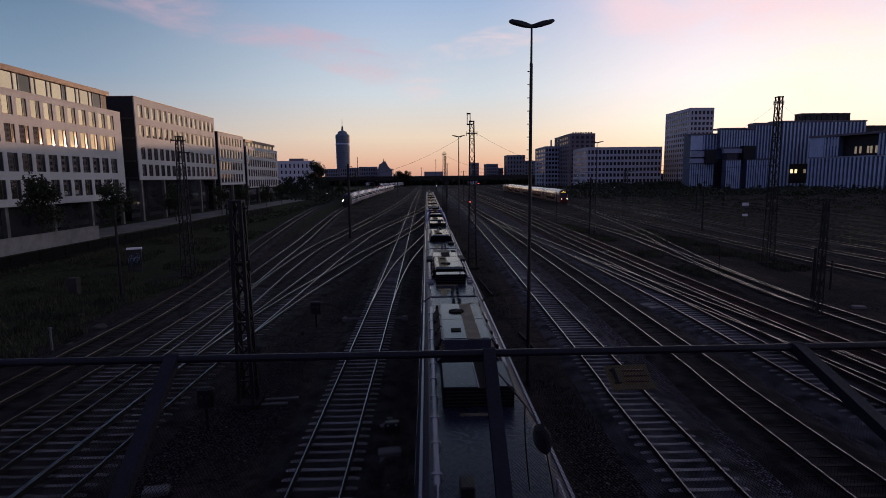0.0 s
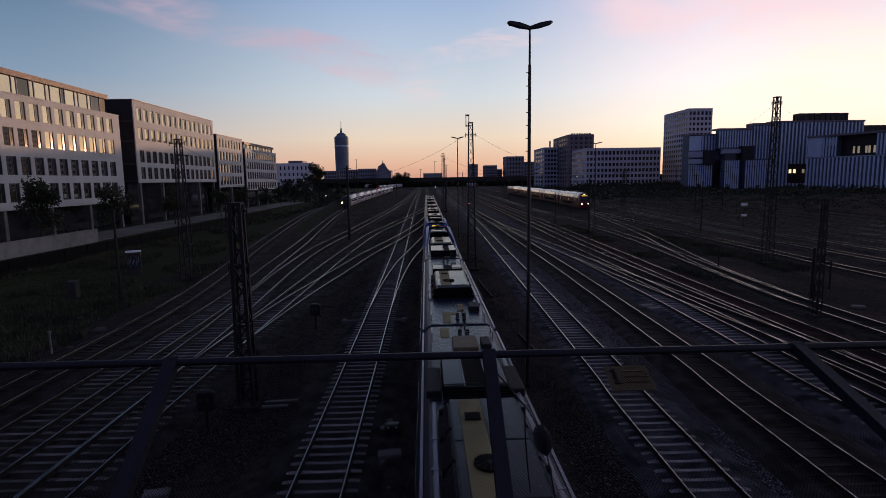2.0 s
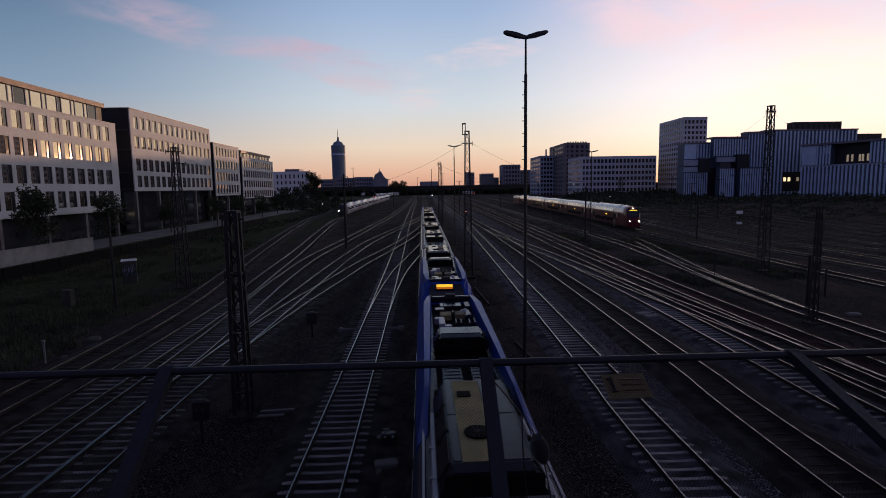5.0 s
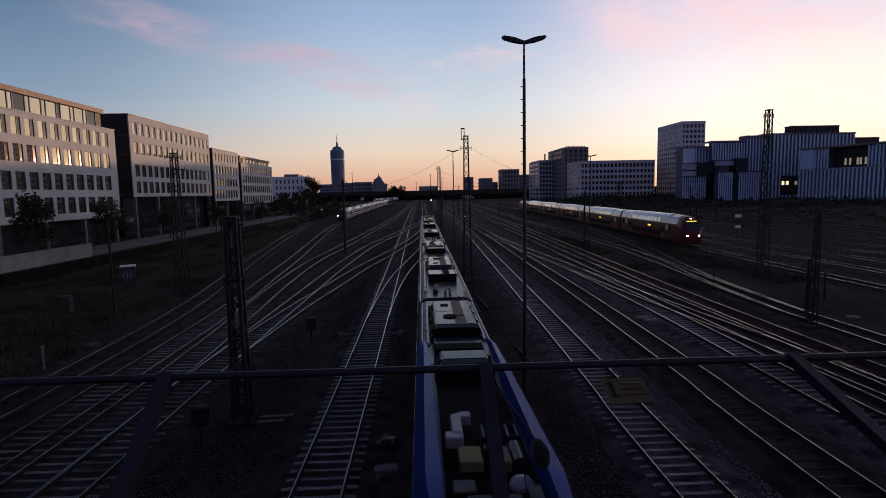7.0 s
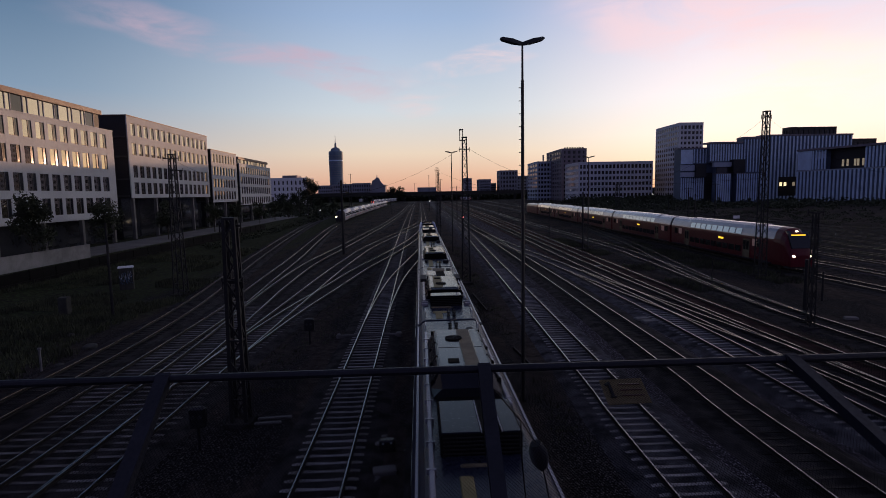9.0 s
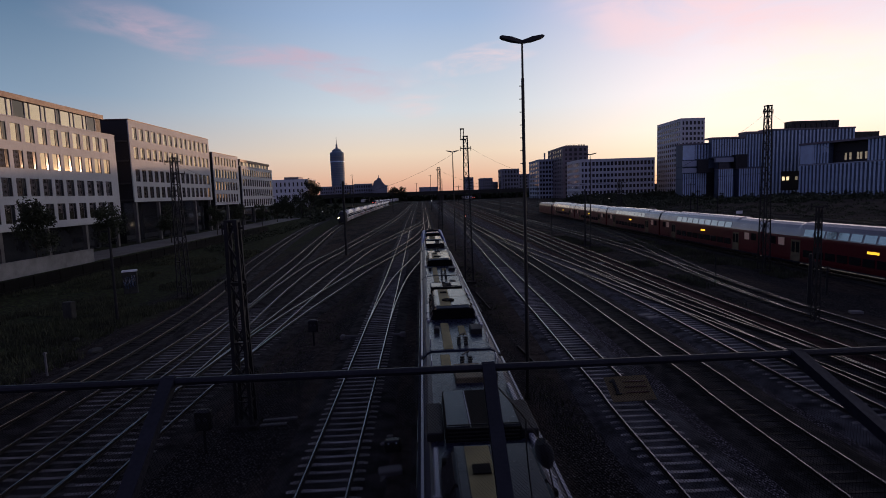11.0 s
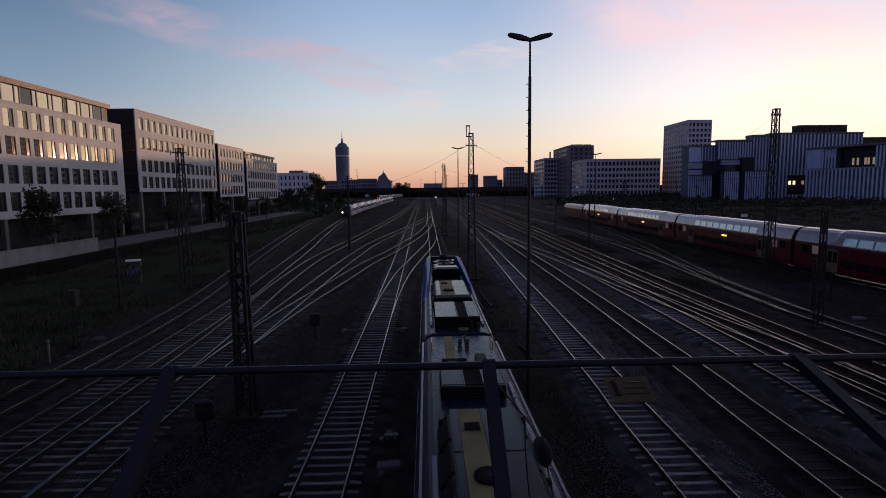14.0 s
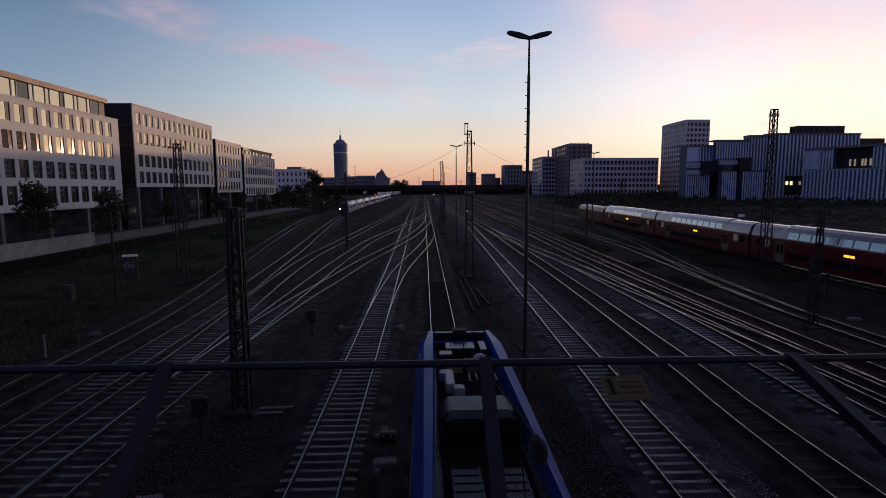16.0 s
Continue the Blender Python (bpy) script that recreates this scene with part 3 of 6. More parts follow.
def fins(parent, x0, x1, y, z0, z1, pitch, w=0.8, deep=0.35):
    """A row of upright pale fins before a wall that faces -y."""
    bm = bmesh.new()
    box(bm, -w / 2, w / 2, -deep, 0.0, z0, z1)
    me = mesh_of(bm, "lamella")
    n = max(1, round((x1 - x0) / pitch))
    for i in range(n + 1):
        shared("lamella", me, parent, Matrix.Translation((x0 + w / 2 + i * (x1 - x0 - w) / n, y - 0.004, 0)))


def slab(parent, name, mat, x0, x1, y0, y1, z0, z1, label=""):
    bm = bmesh.new()
    box(bm, x0, x1, y0, y1, z0, z1)
    return part(name, bm, mat, parent, label)


def finned(label, at=None):
    return thing("finned_block", label, "office building", "buildings beyond the yard", at=at)


grid_block("apartment_tower", "tall pale tower with a close grid of windows", 195, 213, 400, 441, 57.2, 6, 11, 14, "block_pale", fill=0.64)
b = finned("blue-grey office block with pale fins over glazed bands")
slab(b, "core", "block_blue", 166.0, 186.5, 338, 347, -.3, 33.7)
slab(b, "panel", "lamella", 166.0, 173.6, 337.7, 337.99, 24.2, 33.2, "smooth pale panel")
fins(b, 174.2, 186.5, 338, 24.6, 33.4, 1.9, .75)
slab(b, "roof", "block_brown", 165.6, 186.6, 337.5, 347, 33.71, 34.4)
for z0, z1 in ((19.9, 23.5), (16.0, 18.9)):
    slab(b, "band", "block_grey", 165.6, 174.3, 336.4, 337.6, z0, z1, "pale storey band")
slab(b, "oriel", "facade_dark", 174.4, 181.2, 335.0, 337.9, 15.8, 24.0, "dark cantilevered storeys")
fins(b, 166.2, 181.2, 337.9, .2, 15.5, 1.55, .7)
# no hollow here: a thin dark slab on the wall paints the gap's shade
slab(b, "recess", "facade_dark", 181.5, 186.4, 337.8, 337.99, -.3, 18.5, "flat dark slab painted as shade between the blocks")
b = finned("brown-topped office block with pale fins and a dark oriel")
slab(b, "core", "block_blue", 186.7, 203.4, 334, 342, -.3, 36.4)
slab(b, "upper_core", "block_blue", 182.4, 186.69, 334, 337.6, 24.8, 36.4)
fins(b, 182.6, 203.4, 334, 25.6, 36.0, 1.75, .75)
slab(b, "roof", "block_brown", 182.0, 203.6, 333.4, 342, 36.41, 37.4)
slab(b, "band", "block_grey", 184.0, 195.4, 331.6, 333.9, 21.9, 24.6, "pale storey band")
slab(b, "ribbon_window", "pane_dark", 186.8, 195.4, 333.2, 333.95, 17.9, 21.89)
slab(b, "oriel", "facade_dark", 195.6, 202.9, 329.6, 333.9, 17.9, 26.2, "dark cantilevered storeys")
for x0, x1, pitch in ((184.2, 193.0, 1.4), (197.2, 214.5, 1.55)):
    a = finned("low striped annex before the brown-topped block")
    slab(a, "core", "block_blue", x0, x1, 328.6, 333.1, -.3, 17.0)
    fins(a, x0, x1, 328.6, .3, 17.3, pitch, .68)
    slab(a, "roof", "block_brown", x0 - .2, x1 + .2, 328.1, 333.1, 17.31, 17.7)
b = finned("tall brown-edged stair block with slim fins")
slab(b, "core", "block_blue", 203.7, 216.6, 333.4, 341, -.3, 38.9)
fins(b, 204.2, 216.4, 333.4, 18.5, 38.6, 2.0, .6)
slab(b, "roof", "block_brown", 203.5, 216.7, 333.0, 341, 38.91, 40.3)
b = finned("large striped office block with a flat roof")
slab(b, "core", "block_blue", 216.9, 274.5, 334.2, 342, -.3, 40.6)
fins(b, 217.2, 274.4, 334.2, 1.0, 40.4, 2.35, .95)
slab(b, "roof", "block_brown", 216.8, 274.8, 333.6, 342, 40.61, 41.5)
for x0, mat in ((228.2, "lit_room"), (231.0, "lit_room"), (236.6, "dim_office")):
    slab(b, "lit_window", mat, x0, x0 + 1.5, 333.55, 333.8, 9.2, 11.6, "lit office window")
slab(b, "lower_glazing", "facade_dark", 227.4, 243.0, 333.81, 334.15, 3.0, 15.0, "dark recessed glazing")
grid_block("roof_storey", "dark glazed roof storey", 233.4, 264.2, 334.4, 341, 45.4, 9, 2, 1, "facade_dark", bottom=41.49)
b = finned("long striped block with a roof terrace", pose(228, 318, 0, rz=-73))
slab(b, "core", "block_blue", 0, 62, 0, 24, -.9, 17.4)
fins(b, 0, 62, 0, -.4, 17.6, 2.25, .95)
slab(b, "terrace_floor", "block_grey", -.2, 62.2, -.5, 24, 17.62, 18.2)
slab(b, "upper_core", "block_blue", 0, 17, .3, 23, 18.21, 29.6)
slab(b, "panel", "lamella", .1, 8.6, .0, .28, 18.4, 29.5, "smooth pale panel")
fins(b, 9.0, 17.0, .3, 18.4, 29.4, 1.9, .85)
slab(b, "set_back_wall", "facade_dark", 17.02, 37.9, 4.0, 23, 18.21, 29.3, "dark wall behind the terrace")
slab(b, "side_core", "block_blue", 38, 62, .3, 23, 18.21, 29.6)
fins(b, 38, 62, .3, 18.4, 29.4, 1.9, .85)
slab(b, "roof", "block_brown", -.4, 62, -.6, 23, 29.61, 30.7)
for x in (11.0, 13.0, 15.2):
    slab(b, "bright_pane", "block_grey", x, x + 1.0, .18, .28, 24.5, 28.5)
for x in (23.5, 26.0, 30.0, 31.6, 34.2):
    slab(b, "lit_window", "dim_office", x, x + 1.1, 3.8, 3.95, 19.6, 23.4, "dimly lit window over the terrace")
# added out of view on the right, to shade the yard from the sun
b = finned("unseen striped block added to keep the low sun off the yard")
slab(b, "core", "block_blue", 301, 430, 340, 372, -.3, 36)
fins(b, 301, 430, 340, .3, 36.3, 3.4)
grid_block("roof_storey", "dark glazed storey behind the roof terrace", 264.6, 300, 345, 360, 38.6, 9, 4, 9, "facade_dark")

grid_block("long_office", "long pale office row with dark windows", 125, 184, 420, 460, 30.3, 20, 12, 6, "block_pale", fill=0.68)
grid_block("dark_tower", "dark slab tower with a sign on its roof", 132.5, 156, 500, 560, 47.2, 5, 9, 11, "block_brown")
bm = bmesh.new()
for i in range(8):
    h = (1.0, 1.2, 1.1, 1.3, 1.0, 1.2, 1.2, 1.1)[i]
    box(bm, 135 + i * 2.4, 136.5 + i * 2.4, 501, 501.3, 47.8, 47.8 + h)
tagged(part("roof_sign", bm, "facade_dark"), "row of dark sign shapes on the slab tower's roof", "sign")
grid_block("grey_office", "grey mid-rise office with ribbon windows", 118.6, 134.5, 540, 590, 38, 5, 6, 8, fill=0.7)
bm = bmesh.new()
beam(bm, (129, 560, 38), (129, 560, 46), 1.6, sides=10)
tagged(part("chimney", bm, "far"), "dark round chimney by the grey office", "chimney")
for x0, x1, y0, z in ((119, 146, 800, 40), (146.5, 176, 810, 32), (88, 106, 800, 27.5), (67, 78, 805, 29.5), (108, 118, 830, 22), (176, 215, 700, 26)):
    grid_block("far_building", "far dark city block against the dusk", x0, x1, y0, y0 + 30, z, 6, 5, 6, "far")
grid_block("white_building", "low white building beyond the offices", -116, -87, 420, 450, 22.0, 9, 0, 4, "white_render", fill=0.35)
bm = bmesh.new()
box(bm, -106, -95, 424, 440, 22.6, 24.5)
tagged(part("roof_house", bm, "block_brown"), "brown plant room on the white building", "roof house")
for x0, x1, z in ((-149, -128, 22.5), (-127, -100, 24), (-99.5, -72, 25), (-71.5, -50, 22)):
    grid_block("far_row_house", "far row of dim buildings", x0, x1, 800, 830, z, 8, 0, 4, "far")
bm = bmesh.new()
loft(bm, [[(-71, y, 0), (-71, y, 20), (-68.6, y, 28.5), (-65, y, 30.5), (-62.6, y, 33), (-59.5, y, 33), (-56, y, 26), (-50, y, 20), (-50, y, 0)] for y in (790, 798)])
beam(bm, (-62, 794, 33), (-62, 794, 37.5), 1.6, sides=6, w2=.4)
tagged(part("gabled_hall", fixed(bm), "far"), "far gabled hall with a steep roof", "building")
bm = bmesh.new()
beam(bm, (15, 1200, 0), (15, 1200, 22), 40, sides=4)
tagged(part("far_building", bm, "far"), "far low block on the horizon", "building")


def glass_tower(x, y):
    t = thing("round_tower", "slim round glass tower with a stepped crown and spire", "tower", at=pose(x, y, 0))

    def ring(r, z, n=28):
        return [(r * math.cos(a * 2 * math.pi / n), r * math.sin(a * 2 * math.pi / n), z) for a in range(n)]
    bm = bmesh.new()
    loft(bm, [ring(13.2, -1), ring(14.0, 93)])
    part("shaft", fixed(bm), "tower", t)
    bm = bmesh.new()
    loft(bm, [ring(14.0, 93.01), ring(13.4, 95.5), ring(10.0, 97.2), ring(8.6, 101), ring(4.0, 103.5)])
    part("crown", fixed(bm), "tower", t)
    for k in range(24):
        bm = bmesh.new()
        r = 13.25 + .8 * (4 + k * 3.6) / 94
        loft(bm, [ring(r, 4 + k * 3.6), ring(r + .01, 5.3 + k * 3.6)])
        part("floor_band", fixed(bm), "far", t)
    bm = bmesh.new()
    loft(bm, [ring(14.3, 76), ring(14.3, 78.5)])
    part("lit_band", fixed(bm), "lamella", t, "pale band near the top")
    bm = bmesh.new()
    beam(bm, (0, 0, 103), (0, 0, 112), 5.0, sides=10, w2=3.0)
    beam(bm, (0, 0, 112), (0, 0, 127), 1.4, sides=8, w2=0.5)
    part("spire", bm, "far", t)


glass_tower(-167, 1100)

# ---- the far road bridge ----
bm = bmesh.new()
box(bm, -220, 330, 650, 664, 6.6, 9.6)
box(bm, -220, 330, 649.6, 650, 9.6, 10.9)
for k in range(12):
    box(bm, -200 + k * 45, -198 + k * 45, 652, 662, -0.4, 6.6)
tagged(part("far_bridge", bm, "old_concrete"), "far dark road bridge across the tracks", "bridge", kind="structure")


# ---- trees and weeds ----
def crown_mesh(seed, r, h, n, leaf):
    rnd = random.Random(seed)
    verts, faces = [], []
    lobes = [(Vector((rnd.uniform(-.55, .55) * r, rnd.uniform(-.55, .55) * r, rnd.uniform(.15, .85) * h)), rnd.uniform(.35, .6) * r) for _ in range(11)]
    for _ in range(n):
        c, rr = rnd.choice(lobes)
        d = Vector((rnd.gauss(0, 1), rnd.gauss(0, 1), rnd.gauss(0, .8))).normalized() * rr * rnd.uniform(.45, 1.08)
        p = c + d
        u = Vector((rnd.gauss(0, 1), rnd.gauss(0, 1), rnd.gauss(0, 1))).normalized()
        v = u.cross(Vector((rnd.gauss(0, 1), rnd.gauss(0, 1), rnd.gauss(0, 1)))).normalized()
        s = leaf * rnd.uniform(.6, 1.4)
        o = len(verts)
        verts += [p - u * s, p + v * s * .5, p + u * s, p - v * s * .5]
        faces.append((o, o + 1, o + 2, o + 3))
    me = bpy.data.meshes.new("crown")
    me.from_pydata(verts, [], faces)
    me.materials.append(M["leaf"])
    return me


def trunk_mesh(seed, h, r):
    rnd = random.Random(seed)
    bm = bmesh.new()
    beam(bm, (0, 0, -0.4), (0.05 * h * 0.2, 0, h), r * 2, sides=8, w2=r)
    for _ in range(7):
        a = rnd.uniform(0, 6.28)
        z = h * rnd.uniform(.65, 1.0)
        q = (math.cos(a) * h * .45, math.sin(a) * h * .45, z + h * rnd.uniform(.3, .7))
        beam(bm, (0, 0, z), q, r * .9, sides=5, w2=r * .25)
    return mesh_of(bm, "bark")


CROWNS = [crown_mesh(s, 2.3, 5.2, 2600, 0.17) for s in (3, 5, 8)]
TRUNKS = [trunk_mesh(s, 2.6, 0.13) for s in (3, 5, 8)]
rnd = random.Random(21)


def tree(x, y, z, size, label, k, group):
    t = thing("tree", label, "tree", group, at=pose(x, y, z, rz=rnd.uniform(0, 360)))
    t.scale = (size, size, size * rnd.uniform(.9, 1.15))
    shared("trunk", TRUNKS[k % 3], t)
    shared("crown", CROWNS[k % 3], t, Matrix.Translation((0, 0, 2.0)))


for k, (x, y, s) in enumerate(((-46.5, 66, 1.12), (-47.5, 83, 1.05), (-47.5, 103, .95), (-46, 122, .9), (-47, 139, .95), (-46, 156, .9), (-47, 176, 1.0), (-47, 194, .9), (-47.6, 47, 1.1))):
    tree(x, y, 0.9, s, "young dark street tree before the office block", k, "street trees")
for k, (x, y, s) in enumerate(((-60, 300, 2.4), (-66, 310, 1.7), (-54, 290, 1.4), (-75, 300, 1.5), (-84, 305, 1.3), (-45, 285, 1.0), (-58, 250, 1.3), (-52, 235, 1.1), (-66, 258, 1.4), (-34, 640, 2.7), (-27, 642, 2.3), (-22, 645, 2.6))):
    tree(x, y, -0.4, s, "dark full tree at the yard's far edge", k, "trees at the yard's edge")
for k in range(26):
    tree(70 + k * 8 + rnd.uniform(-3, 3), 285 + rnd.uniform(-12, 12) - max(0, k - 14) * 2.0, -0.4, rnd.uniform(.35, .65), "low dark tree before the far buildings", k, "trees before the far buildings")


def tufts(name, label, n, spots, hmin, hmax, mat, seed):
    rnd = random.Random(seed)
    verts, faces = [], []
    for _ in range(n):
        x0, x1, y0, y1, z = rnd.choice(spots)
        cx, cy = rnd.uniform(x0, x1), rnd.uniform(y0, y1)
        if noise.noise(Vector((cx * .18, cy * .12, 3.0))) < -0.08:
            continue
        for _ in range(7):
            a, h = rnd.uniform(0, 6.28), rnd.uniform(hmin, hmax)
            px, py = cx + rnd.gauss(0, .16), cy + rnd.gauss(0, .16)
            w = 0.02 + h * .05
            o = len(verts)
            ux, uy = math.cos(a), math.sin(a)
            lean = rnd.uniform(.05, .5) * h
            verts += [(px - uy * w, py + ux * w, z), (px + uy * w, py - ux * w, z), (px + ux * lean, py + uy * lean, z + h)]
            faces.append((o, o + 1, o + 2))
    me = bpy.data.meshes.new(name)
    me.from_pydata(verts, [], faces)
    me.materials.append(M[mat])
    return tagged(new(name, me), label, "grass", kind="stuff")


tufts("weeds", "rough dark weeds on the bank", 13000, [(-37, -20.5, 22, 48, -.33), (-37, -21.5, 40, 60, -.33), (-38, -27, 58, 95, -.33), (-43, -37, 25, 90, .2)], .08, .50, "grass", 4)
tufts("yard_weeds", "patchy weeds between the outer tracks", 7000, [(24, 27, 45, 110, -.33), (31, 37, 48, 90, -.33), (43, 75, 60, 190, -.33), (60, 130, 90, 220, -.33)], .12, .5, "grass", 17)
tufts("dry_grass", "thin dry grass between the tracks", 2600, [(3.2, 6.0, 18, 60, -.33), (3.0, 6.3, 40, 90, -.33), (-9.5, -5.5, 24, 60, -.33), (22.8, 26, 26, 60, -.33)], .04, .16, "grass", 9)


# ---- masts, lamps and wires ----
def lattice_mast(x, y, h, w0, w1, label, arm=None, heavy=1.0):
    t = thing("lattice_mast", label, "catenary mast", "catenary masts", at=pose(x, y, 0))
    base, n = -0.33, max(6, int(h / 0.75))
    cs = ((-1, -1), (1, -1), (1, 1), (-1, 1))

    def at(c, z):
        w = (w0 + (w1 - w0) * z / h) / 2
        return Vector((c[0] * w, c[1] * w, z))
    for c in cs:
        bm = bmesh.new()
        beam(bm, at(c, 0) + Vector((0, 0, base)), at(c, h), (0.085 if w0 > .5 else .05) * heavy)
        part("leg", bm, "mast", t)
    bm = bmesh.new()
    for i in range(4):
        a, b = cs[i], cs[(i + 1) % 4]
        for k in range(n):
            z0, z1 = h * k / n, h * (k + 1) / n
            beam(bm, at(a if k % 2 else b, z0), at(b if k % 2 else a, z1), 0.045 * heavy)
            if k % 3 == 0:
                beam(bm, at(a, z1), at(b, z1), 0.045 * heavy)
    part("bracing", bm, "mast", t)["kind"] = "stuff"
    bm = bmesh.new()
    box(bm, -w1 / 2 - .06, w1 / 2 + .06, -w1 / 2 - .06, w1 / 2 + .06, h, h + .08)
    part("cap", bm, "mast", t)
    bm = bmesh.new()
    box(bm, -w0 / 2 - .25, w0 / 2 + .25, -w0 / 2 - .25, w0 / 2 + .25, -0.36, -0.12, taper=.04)
    part("footing", bm, "ballast", t)
    if arm:
        for z, l, r in arm:
            bm = bmesh.new()
            beam(bm, (-l, 0, z), (r, 0, z), 0.08)
            part("cross_arm", bm, "mast", t)
            for e in (-l, r):
                if abs(e) > .2:
                    bm = bmesh.new()
                    beam(bm, (e, 0, z - .24), (e, 0, z + .20), 0.06, sides=6)
                    part("insulator", bm, "mast", t)
    return t


def pole(name, x, y, h, w, label, category, arms=()):
    t = thing(name, label, category, "poles of the yard", at=pose(x, y, 0))
    bm = bmesh.new()
    beam(bm, (0, 0, -.34), (0, 0, h), w, sides=8, w2=w * .75)
    part("shaft", bm, "mast", t)
    for z, l, r in arms:
        bm = bmesh.new()
        beam(bm, (-l, 0, z), (r, 0, z), .07)
        for e in (-l, r):
            if abs(e) > .2:
                beam(bm, (e, 0, z - .22), (e, 0, z + .05), .09, sides=6)
        part("arm", bm, "mast", t)
    return t


lattice_mast(4.42, 52.7, 14.0, 0.80, 0.38, "tall dark lattice catenary mast with a top bracket", [(12.9, .5, .5)])
bm = bmesh.new()
for x in (3.98, 4.26):
    beam(bm, (x, 52.7, 13.7), (x, 52.7, 14.75), .07)
box(bm, 3.93, 4.31, 52.62, 52.78, 14.70, 14.82)
box(bm, 3.93, 4.45, 52.62, 52.78, 13.7, 13.8)
tagged(part("top_bracket", bm, "mast"), "small steel bracket on the mast's head", "bracket")
lattice_mast(-7.3, 20.9, 7.85, 0.56, 0.36, "short dark lattice mast beside the tracks", [(7.6, .40, .40), (5.4, .42, .36)], 1.5)
lattice_mast(34.4, 52.7, 16.1, 0.80, 0.44, "tall dark lattice catenary mast amid the tracks", [(15.6, .5, .5)])
lattice_mast(-22.4, 50.3, 12.6, 0.95, 0.45, "dark lattice catenary mast by the weedy bank", [(12.3, .8, .6), (11.2, .2, .9)])
lattice_mast(24.5, 32.3, 7.0, 0.36, 0.22, "short dark lattice mast between the tracks", [(7.1, .5, .5)])
lattice_mast(3.4, 104.0, 13.5, 0.9, 0.4, "far lattice mast of a pair", [(13.1, .4, .4)])
lattice_mast(5.2, 150.0, 14.5, 0.9, 0.4, "far lattice mast of a pair", [(14.1, .4, .4)])
lattice_mast(60.3, 163, 10.5, 0.8, 0.5, "far dark lattice mast over the yard")
pole("steel_pole", -23.9, 41.8, 6.9, .22, "slim dark pole by the weedy bank", "pole", [(6.6, .7, .1), (6.0, .1, .5)])
pole("steel_pole", -11.8, 82, 10.9, .42, "dark pole among the tracks", "pole", [(10.5, .4, .6), (9.2, .1, .7)])
pole("steel_pole", 44.8, 86, 7.8, .25, "dark pole among the yard tracks", "pole", [(7.5, .4, .4)])
pole("steel_pole", 25.2, 104, 5.7, .2, "low dark pole among the yard tracks", "pole")
pole("steel_pole", 24.4, 79.8, 8.5, .3, "dark pole among the yard tracks", "pole", [(8.2, .5, .5)])
pole("steel_pole", 31.5, 40.4, 2.0, .2, "short dark post between the tracks", "post")
pole("steel_pole", 28.1, 37.7, 3.4, .3, "short dark post between the tracks", "post")
pole("steel_pole", 28.2, 50.5, 1.7, .14, "short dark post between the tracks", "post")
for k, (x, y, h) in enumerate(((-37, 293, 20), (4.8, 278, 18), (9.2, 240, 15), (-3, 330, 15), (-14, 260, 12), (18, 300, 12), (-30, 230, 12), (32, 220, 11), (52, 240, 11), (75, 200, 11), (90, 240, 12), (13, 190, 11), (-50, 225, 12), (108, 230, 12), (66, 130, 9), (84, 150, 10))):
    pole("far_pole", x, y, h, .3 if k else .35, "far thin mast over the tracks", "pole", [(h - .3, .9, .9)])


def lamp_mast(x, y, h, w, label, half=0.9, rungs=True):
    t = thing("lamp_mast", label, "street lamp", "yard lamps", at=pose(x, y, 0))
    bm = bmesh.new()
    beam(bm, (0, 0, -.34), (0, 0, h * .90), w, sides=10, w2=w * .75)
    part("lower_shaft", bm, "black", t)
    bm = bmesh.new()
    beam(bm, (0, 0, h * .90), (0, 0, h + .02), w * .55, sides=10, w2=w * .45)
    part("upper_shaft", bm, "black", t)
    for s in (-1, 1):
        bm = bmesh.new()
        a, b = .002 * s, half * s
        loft(bm, [[(a, -.06, h - .10), (a, .06, h - .10), (a, .06, h + .03), (a, -.06, h + .03)],
                  [(b * .45, -.16, h - .02), (b * .45, .16, h - .02), (b * .45, .14, h + .15), (b * .45, -.14, h + .15)],
                  [(b * .9, -.17, h + .10), (b * .9, .17, h + .10), (b * .9, .12, h + .22), (b * .9, -.12, h + .22)],
                  [(b, -.10, h + .15), (b, .10, h + .15), (b, .07, h + .20), (b, -.07, h + .20)]])
        part("lamp_head", fixed(bm), "black", t, "unlit dark lamp head")
    if rungs:
        for k in range(8):
            bm = bmesh.new()
            beam(bm, (0, 0, h * .90 - k * .52 - .3), (-.15, 0, h * .90 - k * .52 - .3), .03)
            part("step_iron", bm, "black", t)
    return t


lamp_mast(4.28, 22.3, 14.68, .17, "tall slim yard lamp with two unlit heads")
lamp_mast(4.9, 82.3, 14.8, .2, "yard lamp with two heads, down the line", .95, False)
lamp_mast(25.2, 79.8, 13.6, .2, "yard lamp with two heads among the tracks", .95, False)
lamp_mast(-37, 180, 12.5, .2, "yard lamp with two heads far off", .95, False)


def hanging_wire(p, q, sag, label, r=.022, n=18):
    p, q = Vector(p), Vector(q)
    bm = bmesh.new()
    pts = [p.lerp(q, k / n) - Vector((0, 0, sag * 4 * (k / n) * (1 - k / n))) for k in range(n + 1)]
    loft(bm, [[v + Vector((r * .5 * math.cos(k * 2.1), r * .3 * math.cos(k * 2.1), r * .5 * math.sin(k * 2.1))) for k in range(3)] for v in pts])
    return tagged(part("span_wire", bm, "wire"), label, "wire", "span wires over the tracks")


hanging_wire((4.42, 52.7, 13.2), (34.4, 52.7, 15.6), 5.4, "sagging span wire between two lattice masts")
